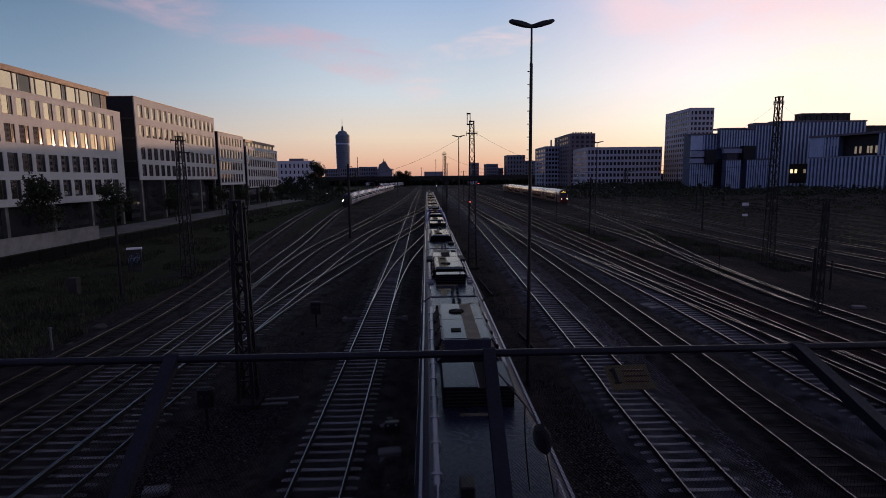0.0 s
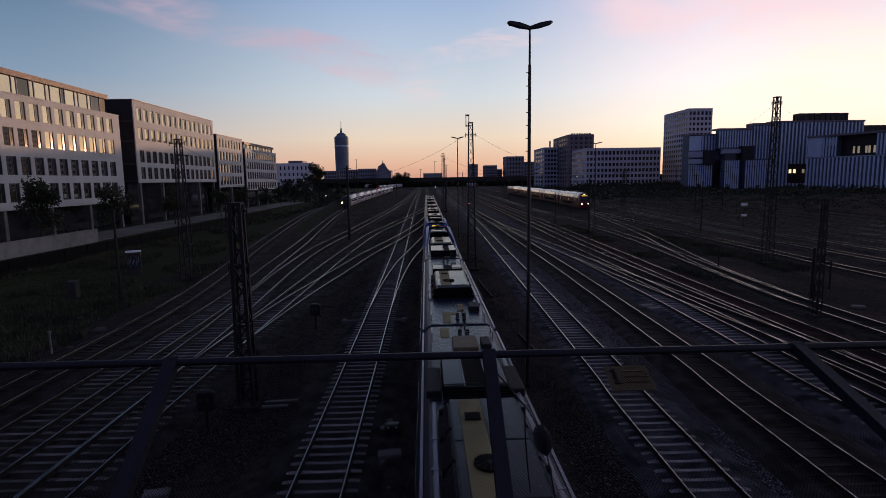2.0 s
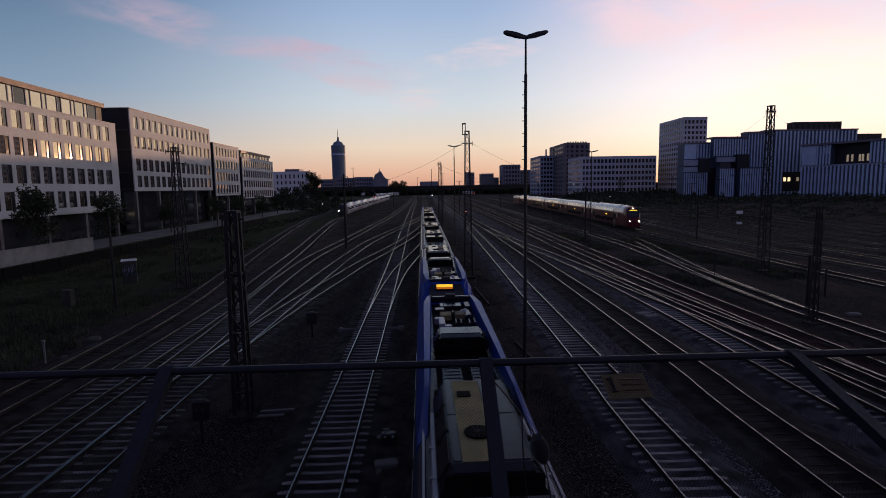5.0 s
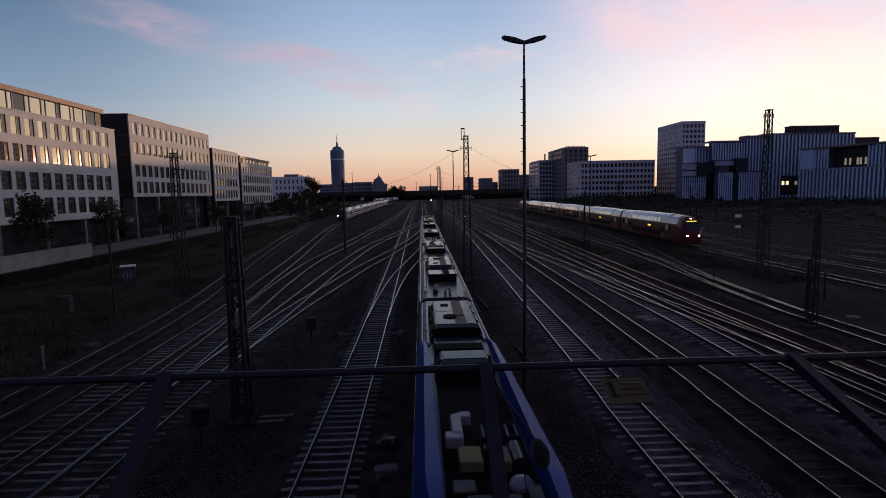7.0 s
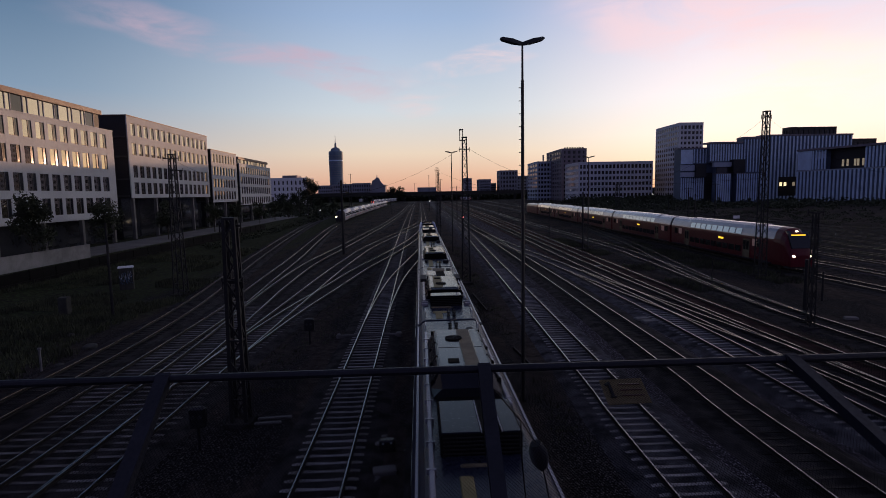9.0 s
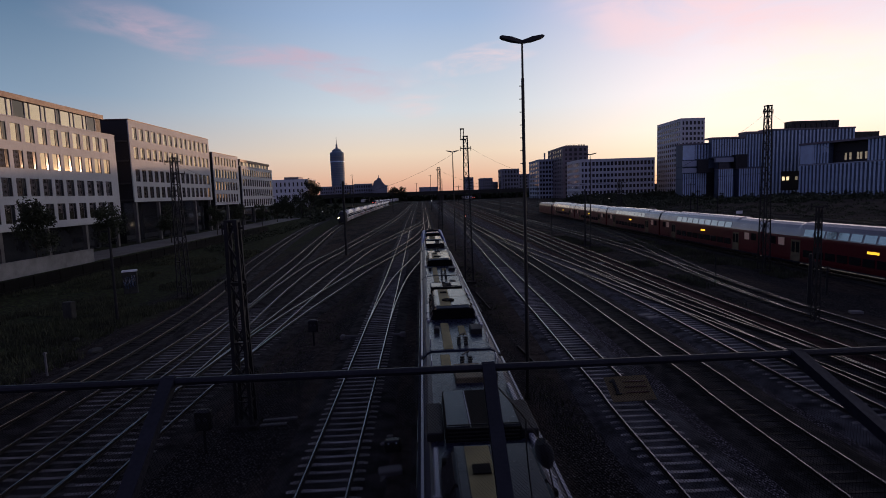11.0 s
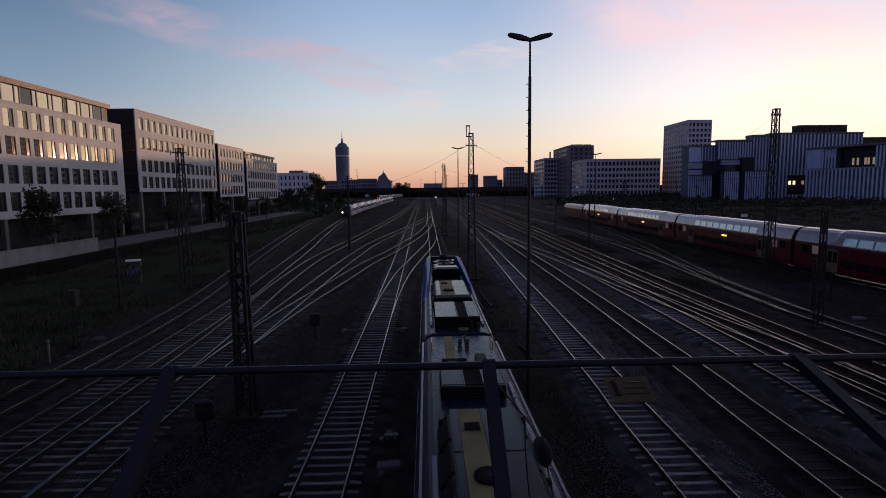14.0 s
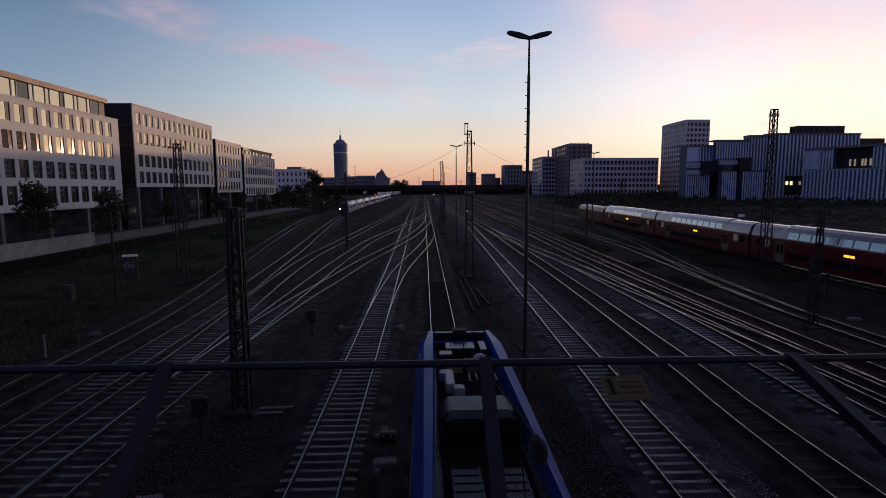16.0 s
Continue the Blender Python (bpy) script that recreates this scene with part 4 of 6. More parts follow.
hanging_wire((4.42, 52.7, 13.2), (-22.4, 50.3, 12.2), 4.2, "sagging span wire between two lattice masts")
hanging_wire((34.4, 52.7, 15.6), (66, 54, 14.5), 5.4, "sagging span wire over the outer tracks")
hanging_wire((34.4, 52.7, 9.6), (4.42, 52.7, 9.2), .3, "taut cross wire over the tracks", .02)
hanging_wire((4.42, 52.7, 8.6), (-22.4, 50.3, 8.6), .3, "taut cross wire over the tracks", .02)
for x, y, h in ((3.4, 104, 13), (-11.8, 82, 10.4)):
    hanging_wire((x, y, h), (x + 26, y, h + .5), 3.6, "sagging span wire over the far tracks", .03)


# ---- small trackside things ----
def signal(x, y, h, lamp, label, r=.13):
    t = thing("signal", label, "railway signal", "signals", at=pose(x, y, 0))
    bm = bmesh.new()
    beam(bm, (0, 0, -.34), (0, 0, h - .3), .12, sides=8)
    part("post", bm, "mast", t)
    bm = bmesh.new()
    soft_box(bm, -.28, .28, -.1, .12, h - .45, h + .45, .04)
    part("head", bm, "black", t)
    bm = bmesh.new()
    beam(bm, (0, -.16, h), (0, -.10, h), r * 2, sides=12)
    part("lens", bm, lamp, t)


signal(5.0, 278, 4.7, "lit_white", "far signal showing a bright light", .26)
signal(8.3, 104, 4.0, "lamp_red", "signal showing a dim red light", .10)
for x, y, h in ((111.1, 395, 9.3), (105.3, 300, 2.3), (157.9, 360, 5.5)):
    signal(x, y, h, "lit_white", "small bright lamp at the yard's far edge", .2)
signal(-38.6, 210, 3.0, "lit_white", "small white light by the street", .12)
for x, y in ((-6.9, 32.3), (-8.1, 18.8)):
    t = thing("dwarf_signal", "low dark shunting signal beside the track", "railway signal", "dwarf signals", at=pose(x, y, 0))
    bm = bmesh.new()
    beam(bm, (0, 0, -.34), (0, 0, .6), .12, sides=8)
    part("post", bm, "mast", t)
    bm = bmesh.new()
    soft_box(bm, -.3, .3, -.14, .16, .55, 1.3, .08)
    part("head", bm, "black", t)
    for dxx in (-.12, .12):
        bm = bmesh.new()
        beam(bm, (dxx, -.17, .95), (dxx, -.14, .95), .14, sides=10)
        part("lens", bm, "mullion", t)
bm = bmesh.new()
soft_box(bm, -5.5, -1.3, 33.44, 33.56, -.33, -.10, .03)
soft_box(bm, -5.45, -5.2, 33.3, 33.7, -.33, -.04, .05)
soft_box(bm, -1.7, -1.35, 33.3, 33.7, -.33, -.02, .05)
tagged(part("point_motor", bm, "concrete"), "grey point motor with a rod across the track", "point motor")
for x, y, a in ((-1.35, 16.7, .38), (-1.6, 18.6, .22), (-8.0, 14.8, .35), (29.0, 34.5, .4), (20.9, 62, .5), (15.2, 36, .5), (15.4, 35.2, .5), (-15, 44.3, .25)):
    bm = bmesh.new()
    soft_box(bm, -a, a, -a * .55, a * .55, -.36, -.20 + a * .12, .04)
    ob = tagged(part("cable_box", bm, "ballast_rust" if a > .6 else "concrete"), "small grey cable box lying in the ballast", "cable box", "cable boxes")
    ob.matrix_basis = pose(x, y, 0, rz=12 * math.sin(x * 3))
for x0, y0, x1, y1 in ((3.55, 38, 3.4, 51), (4.15, 39, 3.9, 52), (4.9, 40, 4.5, 47), (-12.9, 48, -13.6, 40), (5.6, 26.5, 5.2, 30)):
    bm = bmesh.new()
    beam(bm, (x0, y0, -.25), (x1, y1, -.25), .09, d=.14)
    tagged(part("spare_rail", bm, "rail_side"), "rusty spare rail lying beside the track", "rail", "spare rails")
M["spray_white"] = material("white_spray_paint", (0.82, 0.84, 0.86), 0.7, vary=0.2)
t = thing("relay_cabinet", "grey relay cabinet sprayed with blue graffiti", "cabinet", at=pose(-29.6, 54.6, -.33, rz=25))
bm = bmesh.new()
soft_box(bm, -.95, .95, -.6, .6, 0, 2.55, .05)
part("body", bm, "old_concrete", t)
bm = bmesh.new()
box(bm, -1.05, 1.05, -.7, .7, 2.56, 2.72, taper=.04)
part("roof", bm, "spray_white", t)
rnd = random.Random(5)
bm = bmesh.new()
for k in range(7):
    px = -.75 + k * .24
    for j in range(3):
        a = (px + rnd.uniform(-.1, .1), -.612, .7 + j * .45 + rnd.uniform(-.1, .1))
        b = (px + rnd.uniform(-.15, .3), -.612, 1.1 + j * .45 + rnd.uniform(-.1, .1))
        beam(bm, a, b, .20, d=.012)
part("spray_strokes", bm, "graffiti_blue", t, "blue spray strokes")
bm = bmesh.new()
for k in range(9):
    px = -.8 + k * .18
    beam(bm, (px, -.622, 1.0 + .25 * (k % 3)), (px + rnd.uniform(-.1, .25), -.622, 1.7 + .22 * (k % 3)), .17, d=.012)
    beam(bm, (px, -.628, 1.45 + .15 * (k % 2)), (px + .2, -.628, 1.3 + .2 * (k % 3)), .10, d=.01)
part("white_strokes", bm, "spray_white", t, "white spray strokes")
t.scale = (.66, .66, .86)
bm = bmesh.new()
soft_box(bm, -28.4, -27.7, 42.4, 43.0, -.4, 1.15, .05)
tagged(part("concrete_block", bm, "old_concrete"), "weathered concrete block in the weeds", "block")
bm = bmesh.new()
beam(bm, (-20.3, 28.6, -.4), (-20.3, 28.6, .85), .08)
box(bm, -20.37, -20.23, 28.53, 28.67, .85, .95)
tagged(part("marker_post", bm, "white_paint"), "short white marker post in the weeds", "post")
for x, y, s in ((-20.4, 33, .42), (-19.9, 29.5, .22), (-23.5, 36, .3), (-26, 31.5, .25)):
    bm = bmesh.new()
    bmesh.ops.create_icosphere(bm, subdivisions=2, radius=s)
    for v in bm.verts:
        v.co *= 1 + .35 * noise.noise(v.co * 2.3 + Vector((x, y, 0)))
        v.co.z *= .55
    ob = tagged(part("boulder", bm, "old_concrete"), "pale stone lying in the weeds", "stone", "stones in the weeds")
    ob.matrix_basis = pose(x, y, -.3)

# ---- the guard screen that leans out from the bridge ----
gs = thing("guard_screen", "dark steel guard screen of fine wire mesh on struts", "guard screen")
bm = bmesh.new()
beam(bm, (-5.5, 2.37, 7.9), (5.8, 2.37, 7.9), .036, sides=10)
part("edge_tube", bm, "tube", gs)
foot, head = Vector((0, .40, 6.92)), Vector((0, 2.37, 7.9))
down = (foot - head).normalized()
for k in range(-3, 4):
    x = .275 + 1.435 * k
    bm = bmesh.new()
    o = Vector((x, 0, 0))
    lean = Vector((.24 if k < 0 else .40 if k > 0 else -.06, 0, 0))
    beam(bm, head + o + down * -.015, foot + o + lean, .056, d=.045)
    part("strut", bm, "tube", gs)
    bm = bmesh.new()
    beam(bm, Vector((x - .03, 2.37, 7.9)), Vector((x + .03, 2.37, 7.9)), .048, sides=10)
    part("clamp", bm, "tube", gs)
verts, faces = [], []
L = (foot - head).length
up = down.cross(Vector((1, 0, 0)))
for s in (-1, 1):
    for k in range(-140, 860):
        xa = -5.4 + k * .0135
        xb = xa + s * L * .8
        ta, tb = 0.0, 1.0
        if xb > 5.6 or xb < -5.4 or xa > 5.6 or xa < -5.4:
            continue
        a = Vector((xa, 0, 0)) + head - up * .028
        b = Vector((xb, 0, 0)) + head + down * L - up * .028
        ax = (b - a).normalized()
        u = ax.cross(up) * .0007
        w = up * .0007
        o = len(verts)
        for p in (a, b):
            verts += [p + u, p - u * .5 + w, p - u * .5 - w]
        faces += [(o, o + 1, o + 4, o + 3), (o + 1, o + 2, o + 5, o + 4), (o + 2, o, o + 3, o + 5)]
me = bpy.data.meshes.new("wire_mesh")
me.from_pydata(verts, [], faces)
me.materials.append(M["wire"])
shared("wire_mesh", me, gs, label="fine woven wire mesh")["kind"] = "stuff"

sg = thing("warning_sign", "faded yellow warning plate with a black arrow mark", "sign")
c0 = head + down * .02 + up * -.055


def on_screen(x, d, h=0.0):
    return Vector((x, 0, 0)) + head + down * d - up * (.05 + h)


bm = bmesh.new()
solid(bm, [on_screen(.80, .045), on_screen(.995, .04), on_screen(.995, .185), on_screen(.80, .19),
           on_screen(.80, .045, .004), on_screen(.995, .04, .004), on_screen(.995, .185, .004), on_screen(.80, .19, .004)], BOX)
part("plate", fixed(bm), "yellow", sg)
bm = bmesh.new()
for (x, dd), (x2, d2), w in (((.835, .07), (.835, .15), .013), ((.818, .08), (.838, .066), .010), ((.822, .15), (.85, .15), .008)):
    beam(bm, on_screen(x, dd, -.004), on_screen(x2, d2, -.004), w, d=.006)
part("arrow_mark", bm, "black", sg)
bm = bmesh.new()
for k in range(3):
    beam(bm, on_screen(.875, .08 + k * .032, -.004), on_screen(.975, .08 + k * .032, -.004), .007, d=.005)
part("writing", bm, "copper", sg, "worn illegible lines")

# ---- scrub and clutter across the outer yard ----
def scrub(n, spots, seed):
    rnd = random.Random(seed)
    verts, faces = [], []
    for _ in range(n):
        x0, x1, y0, y1, h = rnd.choice(spots)
        cx, cy, r = rnd.uniform(x0, x1), rnd.uniform(y0, y1), rnd.uniform(.5, 1.0) * h
        for _ in range(34):
            d = Vector((rnd.gauss(0, 1), rnd.gauss(0, 1), abs(rnd.gauss(0, .8)))).normalized() * r * rnd.uniform(.5, 1.05)
            p = Vector((cx, cy, -.33)) + Vector((d.x * 1.4, d.y * 1.4, d.z))
            u = Vector((rnd.gauss(0, 1), rnd.gauss(0, 1), rnd.gauss(0, 1))).normalized() * r * .28
            v = u.cross(Vector((rnd.gauss(0, 1), rnd.gauss(0, 1), rnd.gauss(0, 1)))).normalized() * r * .14
            o = len(verts)
            verts += [p - u, p + v, p + u, p - v]
            faces.append((o, o + 1, o + 2, o + 3))
    me = bpy.data.meshes.new("scrub")
    me.from_pydata(verts, [], faces)
    me.materials.append(M["leaf"])
    return tagged(new("scrub", me), "dark low scrub across the outer yard", "shrubs", kind="stuff")


scrub(2600, [(-220, -30, 668, 700, 12.0), (-30, 120, 668, 700, 9.0), (120, 330, 668, 700, 11.0), (110, 190, 392, 414, 5.0), (110, 190, 330, 400, 3.2), (60, 250, 215, 300, 3.2), (80, 290, 180, 260, 1.6), (68, 140, 120, 200, 1.0), (-60, -38, 200, 330, 3.0), (-44, -36, 95, 200, 1.1), (-75, -50, 260, 330, 4.0)], 31)
for x, y, z in ((53.0, 88, 3.3),):
    t = thing("track_sign", "small pale trackside sign on a post", "sign", "trackside signs", at=pose(x, y, 0))
    bm = bmesh.new()
    beam(bm, (0, .06, -.34), (0, .06, z), .08)
    part("post", bm, "mast", t)
    bm = bmesh.new()
    soft_box(bm, -.55, .55, -.02, .02, z + .25, z + .75, .008)
    part("plate", bm, "spray_white", t, "white plate")
    bm = bmesh.new()
    soft_box(bm, -.45, .45, -.02, .02, z - 1.5, z - 1.1, .008)
    part("plate", bm, "spray_white", t, "white plate")


def loose_stones(n, seed):
    """Single stones strewn beside the tracks."""
    rnd = random.Random(seed)
    verts, faces = [], []
    for _ in range(n):
        y = 11 + 40 * rnd.random() ** 1.4
        x = rnd.uniform(-20 - y * .2, 14 + y * .7)
        s = rnd.uniform(.015, .045) * (1.8 if rnd.random() < .06 else 1)
        a, z = rnd.uniform(0, 6.28), -.32
        o = len(verts)
        c, q = math.cos(a), math.sin(a)
        for px, py, pz in ((-1, -.7, -.3), (1, -.6, -.3), (.7, .8, -.3), (-.8, .7, -.3), (.1, -.1, .8)):
            px, py = px * rnd.uniform(.7, 1.2), py * rnd.uniform(.7, 1.2)
            verts.append((x + (px * c - py * q) * s, y + (px * q + py * c) * s, z + pz * s))
        faces += [(o, o + 1, o + 4), (o + 1, o + 2, o + 4), (o + 2, o + 3, o + 4), (o + 3, o, o + 4)]
    me = bpy.data.meshes.new("loose_stones")
    me.from_pydata(verts, [], faces)
    me.materials.append(M["stone"])
    return tagged(new("loose_stones", me), "loose grey stones strewn beside the tracks", "stones", kind="stuff")


M["stone"] = material("loose_ballast_stone", (0.045, 0.044, 0.046), 0.9, vary=0.6, scale=3.0, fine=20)
loose_stones(16000, 12)

# ---- a shunting lamp box beside the running line ----
t = thing("lamp_box", "low black trackside lamp box with two white studs", "railway signal", at=pose(-1.35, 18.2, 0))
bm = bmesh.new()
soft_box(bm, -.28, .28, -.12, .22, -.34, .10, .05)
part("housing", bm, "black", t)
for x in (-.14, .14):
    bm = bmesh.new()
    beam(bm, (x, -.16, .02), (x, -.12, .02), .05, sides=10)
    part("stud", bm, "lamella", t, "white reflecting stud")
for x, y, a in ((-1.65, 19.3, 10), (-1.6, 16.3, 65), (-1.9, 18.0, -15), (-6.5, 20.9, 4), (-6.2, 21.4, 6)):
    bm = bmesh.new()
    soft_box(bm, -.24 if x > -5 else -.75, .24 if x > -5 else .75, -.09, .09, 0, .06, .015)
    ob = tagged(part("concrete_slab", bm, "concrete"), "pale slab lying in the earth by the track", "slab", "slabs by the track")
    ob.matrix_basis = pose(x, y, -.325, rz=a)

# ---- the ribbed insulator that hangs outside the bridge ----
t = thing("bridge_insulator", "dark ribbed insulator on thin steel stems by the bridge", "insulator")
a, b = Vector((.512, 2.38, 7.53)), Vector((.556, 2.42, 7.385))
ax = (b - a).normalized()
side = ax.orthogonal().normalized()
oth = ax.cross(side)
bm = bmesh.new()
rings = []
for k in range(19):
    f = k / 18
    r = (.010 + .026 * math.sin(math.pi * (f * .9 + .08)) ** .7) * (1 + .26 * math.cos(k * math.pi))
    c = a.lerp(b, f)
    rings.append([c + (side * math.cos(j * .5236) + oth * math.sin(j * .5236)) * r for j in range(12)])
loft(bm, rings)
part("ribbed_body", fixed(bm), "black", t)
for p0, p1, p2 in (((.448, 2.4, 7.633), (.44, 2.4, 7.5), (.475, 2.4, 7.2)), ((.448, 2.4, 7.633), (.47, 2.39, 7.60), (.512, 2.38, 7.53)), ((.556, 2.42, 7.385), (.575, 2.42, 7.3), (.60, 2.42, 7.15))):
    bm = bmesh.new()
    pts = [Vector(p0).lerp(Vector(p1), f / 5).lerp(Vector(p1).lerp(Vector(p2), f / 5), f / 5) for f in range(6)]
    loft(bm, [[v + Vector((.004 * math.cos(j * 2.094), .004 * math.sin(j * 2.094), 0)) for j in range(3)] for v in pts])
    part("stem", fixed(bm), "black", t)
bm = bmesh.new()
beam(bm, (.275, 2.36, 7.86), (.448, 2.4, 7.633), .008, sides=5)
part("bracket", bm, "black", t)

# ---- trains ----
M.update({
    "roof_grey": material("train_roof_grey", (0.017, 0.021, 0.042), 0.30, 0.0, vary=0.28, scale=0.9, fine=14, bump=0.03, depth=0.003, spec=0.25),
    "car_white": material("train_white_paint", (0.30, 0.30, 0.34), 0.32, vary=0.10, scale=0.8, fine=18, bump=0.04),
    "unit_beige": material("roof_unit_beige", (0.030, 0.027, 0.030), 0.19, vary=0.28, scale=1.6, fine=14, bump=0.12, depth=0.004, spec=0.25),
    "unit_brown": material("roof_unit_stain", (0.17, 0.138, 0.080), 0.75, vary=0.3, scale=2, fine=16),
    "walkway": material("roof_walkway_ochre", (0.28, 0.24, 0.10), 0.8, vary=0.3, scale=2, fine=40, bump=0.3, depth=0.003),
    "train_blue": material("train_blue_paint", (0.005, 0.042, 0.28), 0.40, vary=0.12, scale=0.8, fine=18, bump=0.03, spec=0.25),
    "train_dark": material("underframe_black", (0.014, 0.014, 0.016), 0.75, vary=0.4, scale=2),
    "screen_glass": material("dark_train_glass", (0.012, 0.014, 0.018), 0.07, vary=0.2, bump=0),
    "rubber": material("gangway_rubber", (0.006, 0.006, 0.0065), 0.9, vary=0.3, scale=6, spec=0.1),
    "train_red": material("train_red_paint", (0.105, 0.004, 0.014), 0.35, vary=0.15, scale=0.5, fine=12, bump=0.03, spec=0.3),
    "red_roof": material("double_deck_roof_gloss", (0.30, 0.27, 0.31), 0.20, 0.5, vary=0.15, scale=0.4, fine=8, bump=0.05),
    "deck_pane": material("curved_deck_glass", (0.55, 0.57, 0.60), 0.10, 0.8, vary=0.15, scale=0.5, bump=0.0),
    "ice_white": material("express_white_paint", (0.70, 0.70, 0.70), 0.25, 0.0, vary=0.08, scale=0.5, fine=10, bump=0.02),
    "ice_red": material("express_red_stripe", (0.40, 0.02, 0.03), 0.3, vary=0.1),
    "shell_grey": material("train_shell_grey_blue", (0.026, 0.031, 0.058), 0.48, vary=0.2, scale=0.8, fine=18, bump=0.04, spec=0.22),
    "unit_grey": material("roof_unit_grey", (0.018, 0.020, 0.030), 0.20, vary=0.28, scale=1.6, fine=14, bump=0.1, depth=0.004, spec=0.25),
    "dim_room": glow("dim_carriage_light", (0.9, 0.6, 0.45), 0.015),
})

SHELL = [(1.36, .95), (1.41, 1.6), (1.41, 2.65), (1.36, 3.10), (1.27, 3.36), (1.12, 3.54), (.98, 3.60)]


def half_profile(k=1.0, top=1.0, drop=0.0):
    right = [(x * k, min(z, z * top) - drop) for x, z in SHELL]
    return right + [(-x, z) for x, z in reversed(right)]


def section(y, k=1.0, top=1.0, low=.95):
    return [(x, y, max(low, z)) for x, z in half_profile(k, top)]


def bogie(parent, y):
    b = shared("bogie", BOGIE[0], parent, Matrix.Translation((0, y, 0)))
    for dy in (-1.2, 1.2):
        shared("wheelset", BOGIE[1], b, Matrix.Translation((0, dy, .43)))


bm = bmesh.new()
for s in (-1, 1):
    soft_box(bm, s * 1.0 - .12, s * 1.0 + .12, -1.8, 1.8, .35, .75, .04)
box(bm, -.88, .88, -.3, .3, .4, .7)
bogie_frame = mesh_of(bm, "train_dark")
bm = bmesh.new()
for s in (-1, 1):
    beam(bm, (s * .68, 0, 0), (s * .82, 0, 0), .86, sides=20)
beam(bm, (-.7, 0, 0), (.7, 0, 0), .16, sides=8)
BOGIE = (bogie_frame, mesh_of(bm, "train_dark"))


STRIP = (.02, .40)          # the walkway strip that runs along all roofs


def roof_unit(parent, y0, y1, w=.92, z=3.60, h=.50, fan=True, name="air_unit", strip=STRIP, flip=False):
    """A sloping-sided air unit on the roof with a bevelled far end and hinged flaps."""
    bm = bmesh.new()
    a, b = w, w * .74
    ring = lambda y, k, q=1.0: [(-a * k, y, z), (-a * k, y, z + h * .22 * q), (-b * k, y, z + h * q), (b * k, y, z + h * q), (a * k, y, z + h * .22 * q), (a * k, y, z)]
    loft(bm, [ring(y0, .97, .9), ring(y0 + .22, 1), ring(y1 - .45, 1), ring(y1, .93, .5)])
    u = part(name, fixed(bm), "unit_grey", parent, "grey sloping air unit")
    lids = ((-b * .97, strip[0] - .015), (strip[1] + .015, b * .97)) if strip else ((-b * .97, b * .97),)
    n = 2 if y1 - y0 > 3 else 1
    for x0, x1 in lids:
        for k in range(n):
            ya = y0 + .26 + (y1 - y0 - .75) * k / n
            yb = y0 + .26 + (y1 - y0 - .75) * (k + 1) / n - .04
            bm = bmesh.new()
            soft_box(bm, x0, x1, ya, yb, z + h - .02, z + h + .018, .01)
            part("lid", bm, "unit_beige", u, "pale hinged lid")
    if strip:
        bm = bmesh.new()
        box(bm, strip[0], strip[1], y0 + .24, y1 - .5, z + h - .01, z + h + .012)
        part("walkway", bm, "walkway" if strip[0] < 0 else "unit_brown", u, "worn walkway strip")
    for s in (-1, 1):
        m = 3 if y1 - y0 > 3 else 1
        for k in range(m):
            bm = bmesh.new()
            ln = (y1 - y0 - .8) / m
            yy = y0 + .3 + ln * k
            x1, x2 = s * a * .985, s * b * 1.03
            solid(bm, [(x1, yy, z + h * .27), (x1, yy + ln * .9, z + h * .27), (x2, yy + ln * .9, z + h * .93), (x2, yy, z + h * .93),
                       (x1 + s * .03, yy, z + h * .27 + .02), (x1 + s * .03, yy + ln * .9, z + h * .27 + .02), (x2 + s * .03, yy + ln * .9, z + h * .93 + .02), (x2 + s * .03, yy, z + h * .93 + .02)], BOX)
            part("side_flap", fixed(bm), "unit_beige", u)
            bm = bmesh.new()
            yq = yy + ln * .92
            xm = (x1 + x2) / 2
            soft_box(bm, min(x1, xm), max(x1, xm), yq, yq + .14, z + h * .25, z + h * .62, .01)
            part("latch_slot", bm, "rubber", u)
    if fan:
        ym = y0 * .72 + y1 * .28
        bm = bmesh.new()
        beam(bm, (-.14, ym, z + h + .019), (-.14, ym, z + h + .06), .52, sides=20)
        f = part("fan", bm, "rubber", u, "round dark fan grille")
        bm = bmesh.new()
        beam(bm, (-.25, 0, 0), (.25, 0, 0), .012)
        bar = mesh_of(bm, "train_dark")
        for k in range(6):
            shared("guard_bar", bar, f, Matrix.Translation((-.14, ym, z + h + .065)) @ Matrix.Rotation(math.pi * k / 6, 4, "Z"))
        bm = bmesh.new()
        box(bm, -.42, -.12, y1 - 1.5, y1 - 1.2, z + h + .019, z + h + .045)
        part("hatch", bm, "rubber", u)
    bm = bmesh.new()
    box(bm, -a * .9, a * .9, y0 - .02, y0 + .015, z + .02, z + h * .82)
    part("intake", bm, "rubber", u, "black intake face")
    if flip:
        for o in (u, *u.children_recursive):
            if o.data.users > 1:
                o.matrix_basis = Matrix.Translation((0, y0 + y1 - 2 * o.matrix_basis.translation.y, 0)) @ o.matrix_basis
                continue
            o.data.transform(Matrix.Translation((0, y0 + y1, 0)) @ Matrix.Diagonal((1, -1, 1, 1)))
            o.data.flip_normals()
    return u


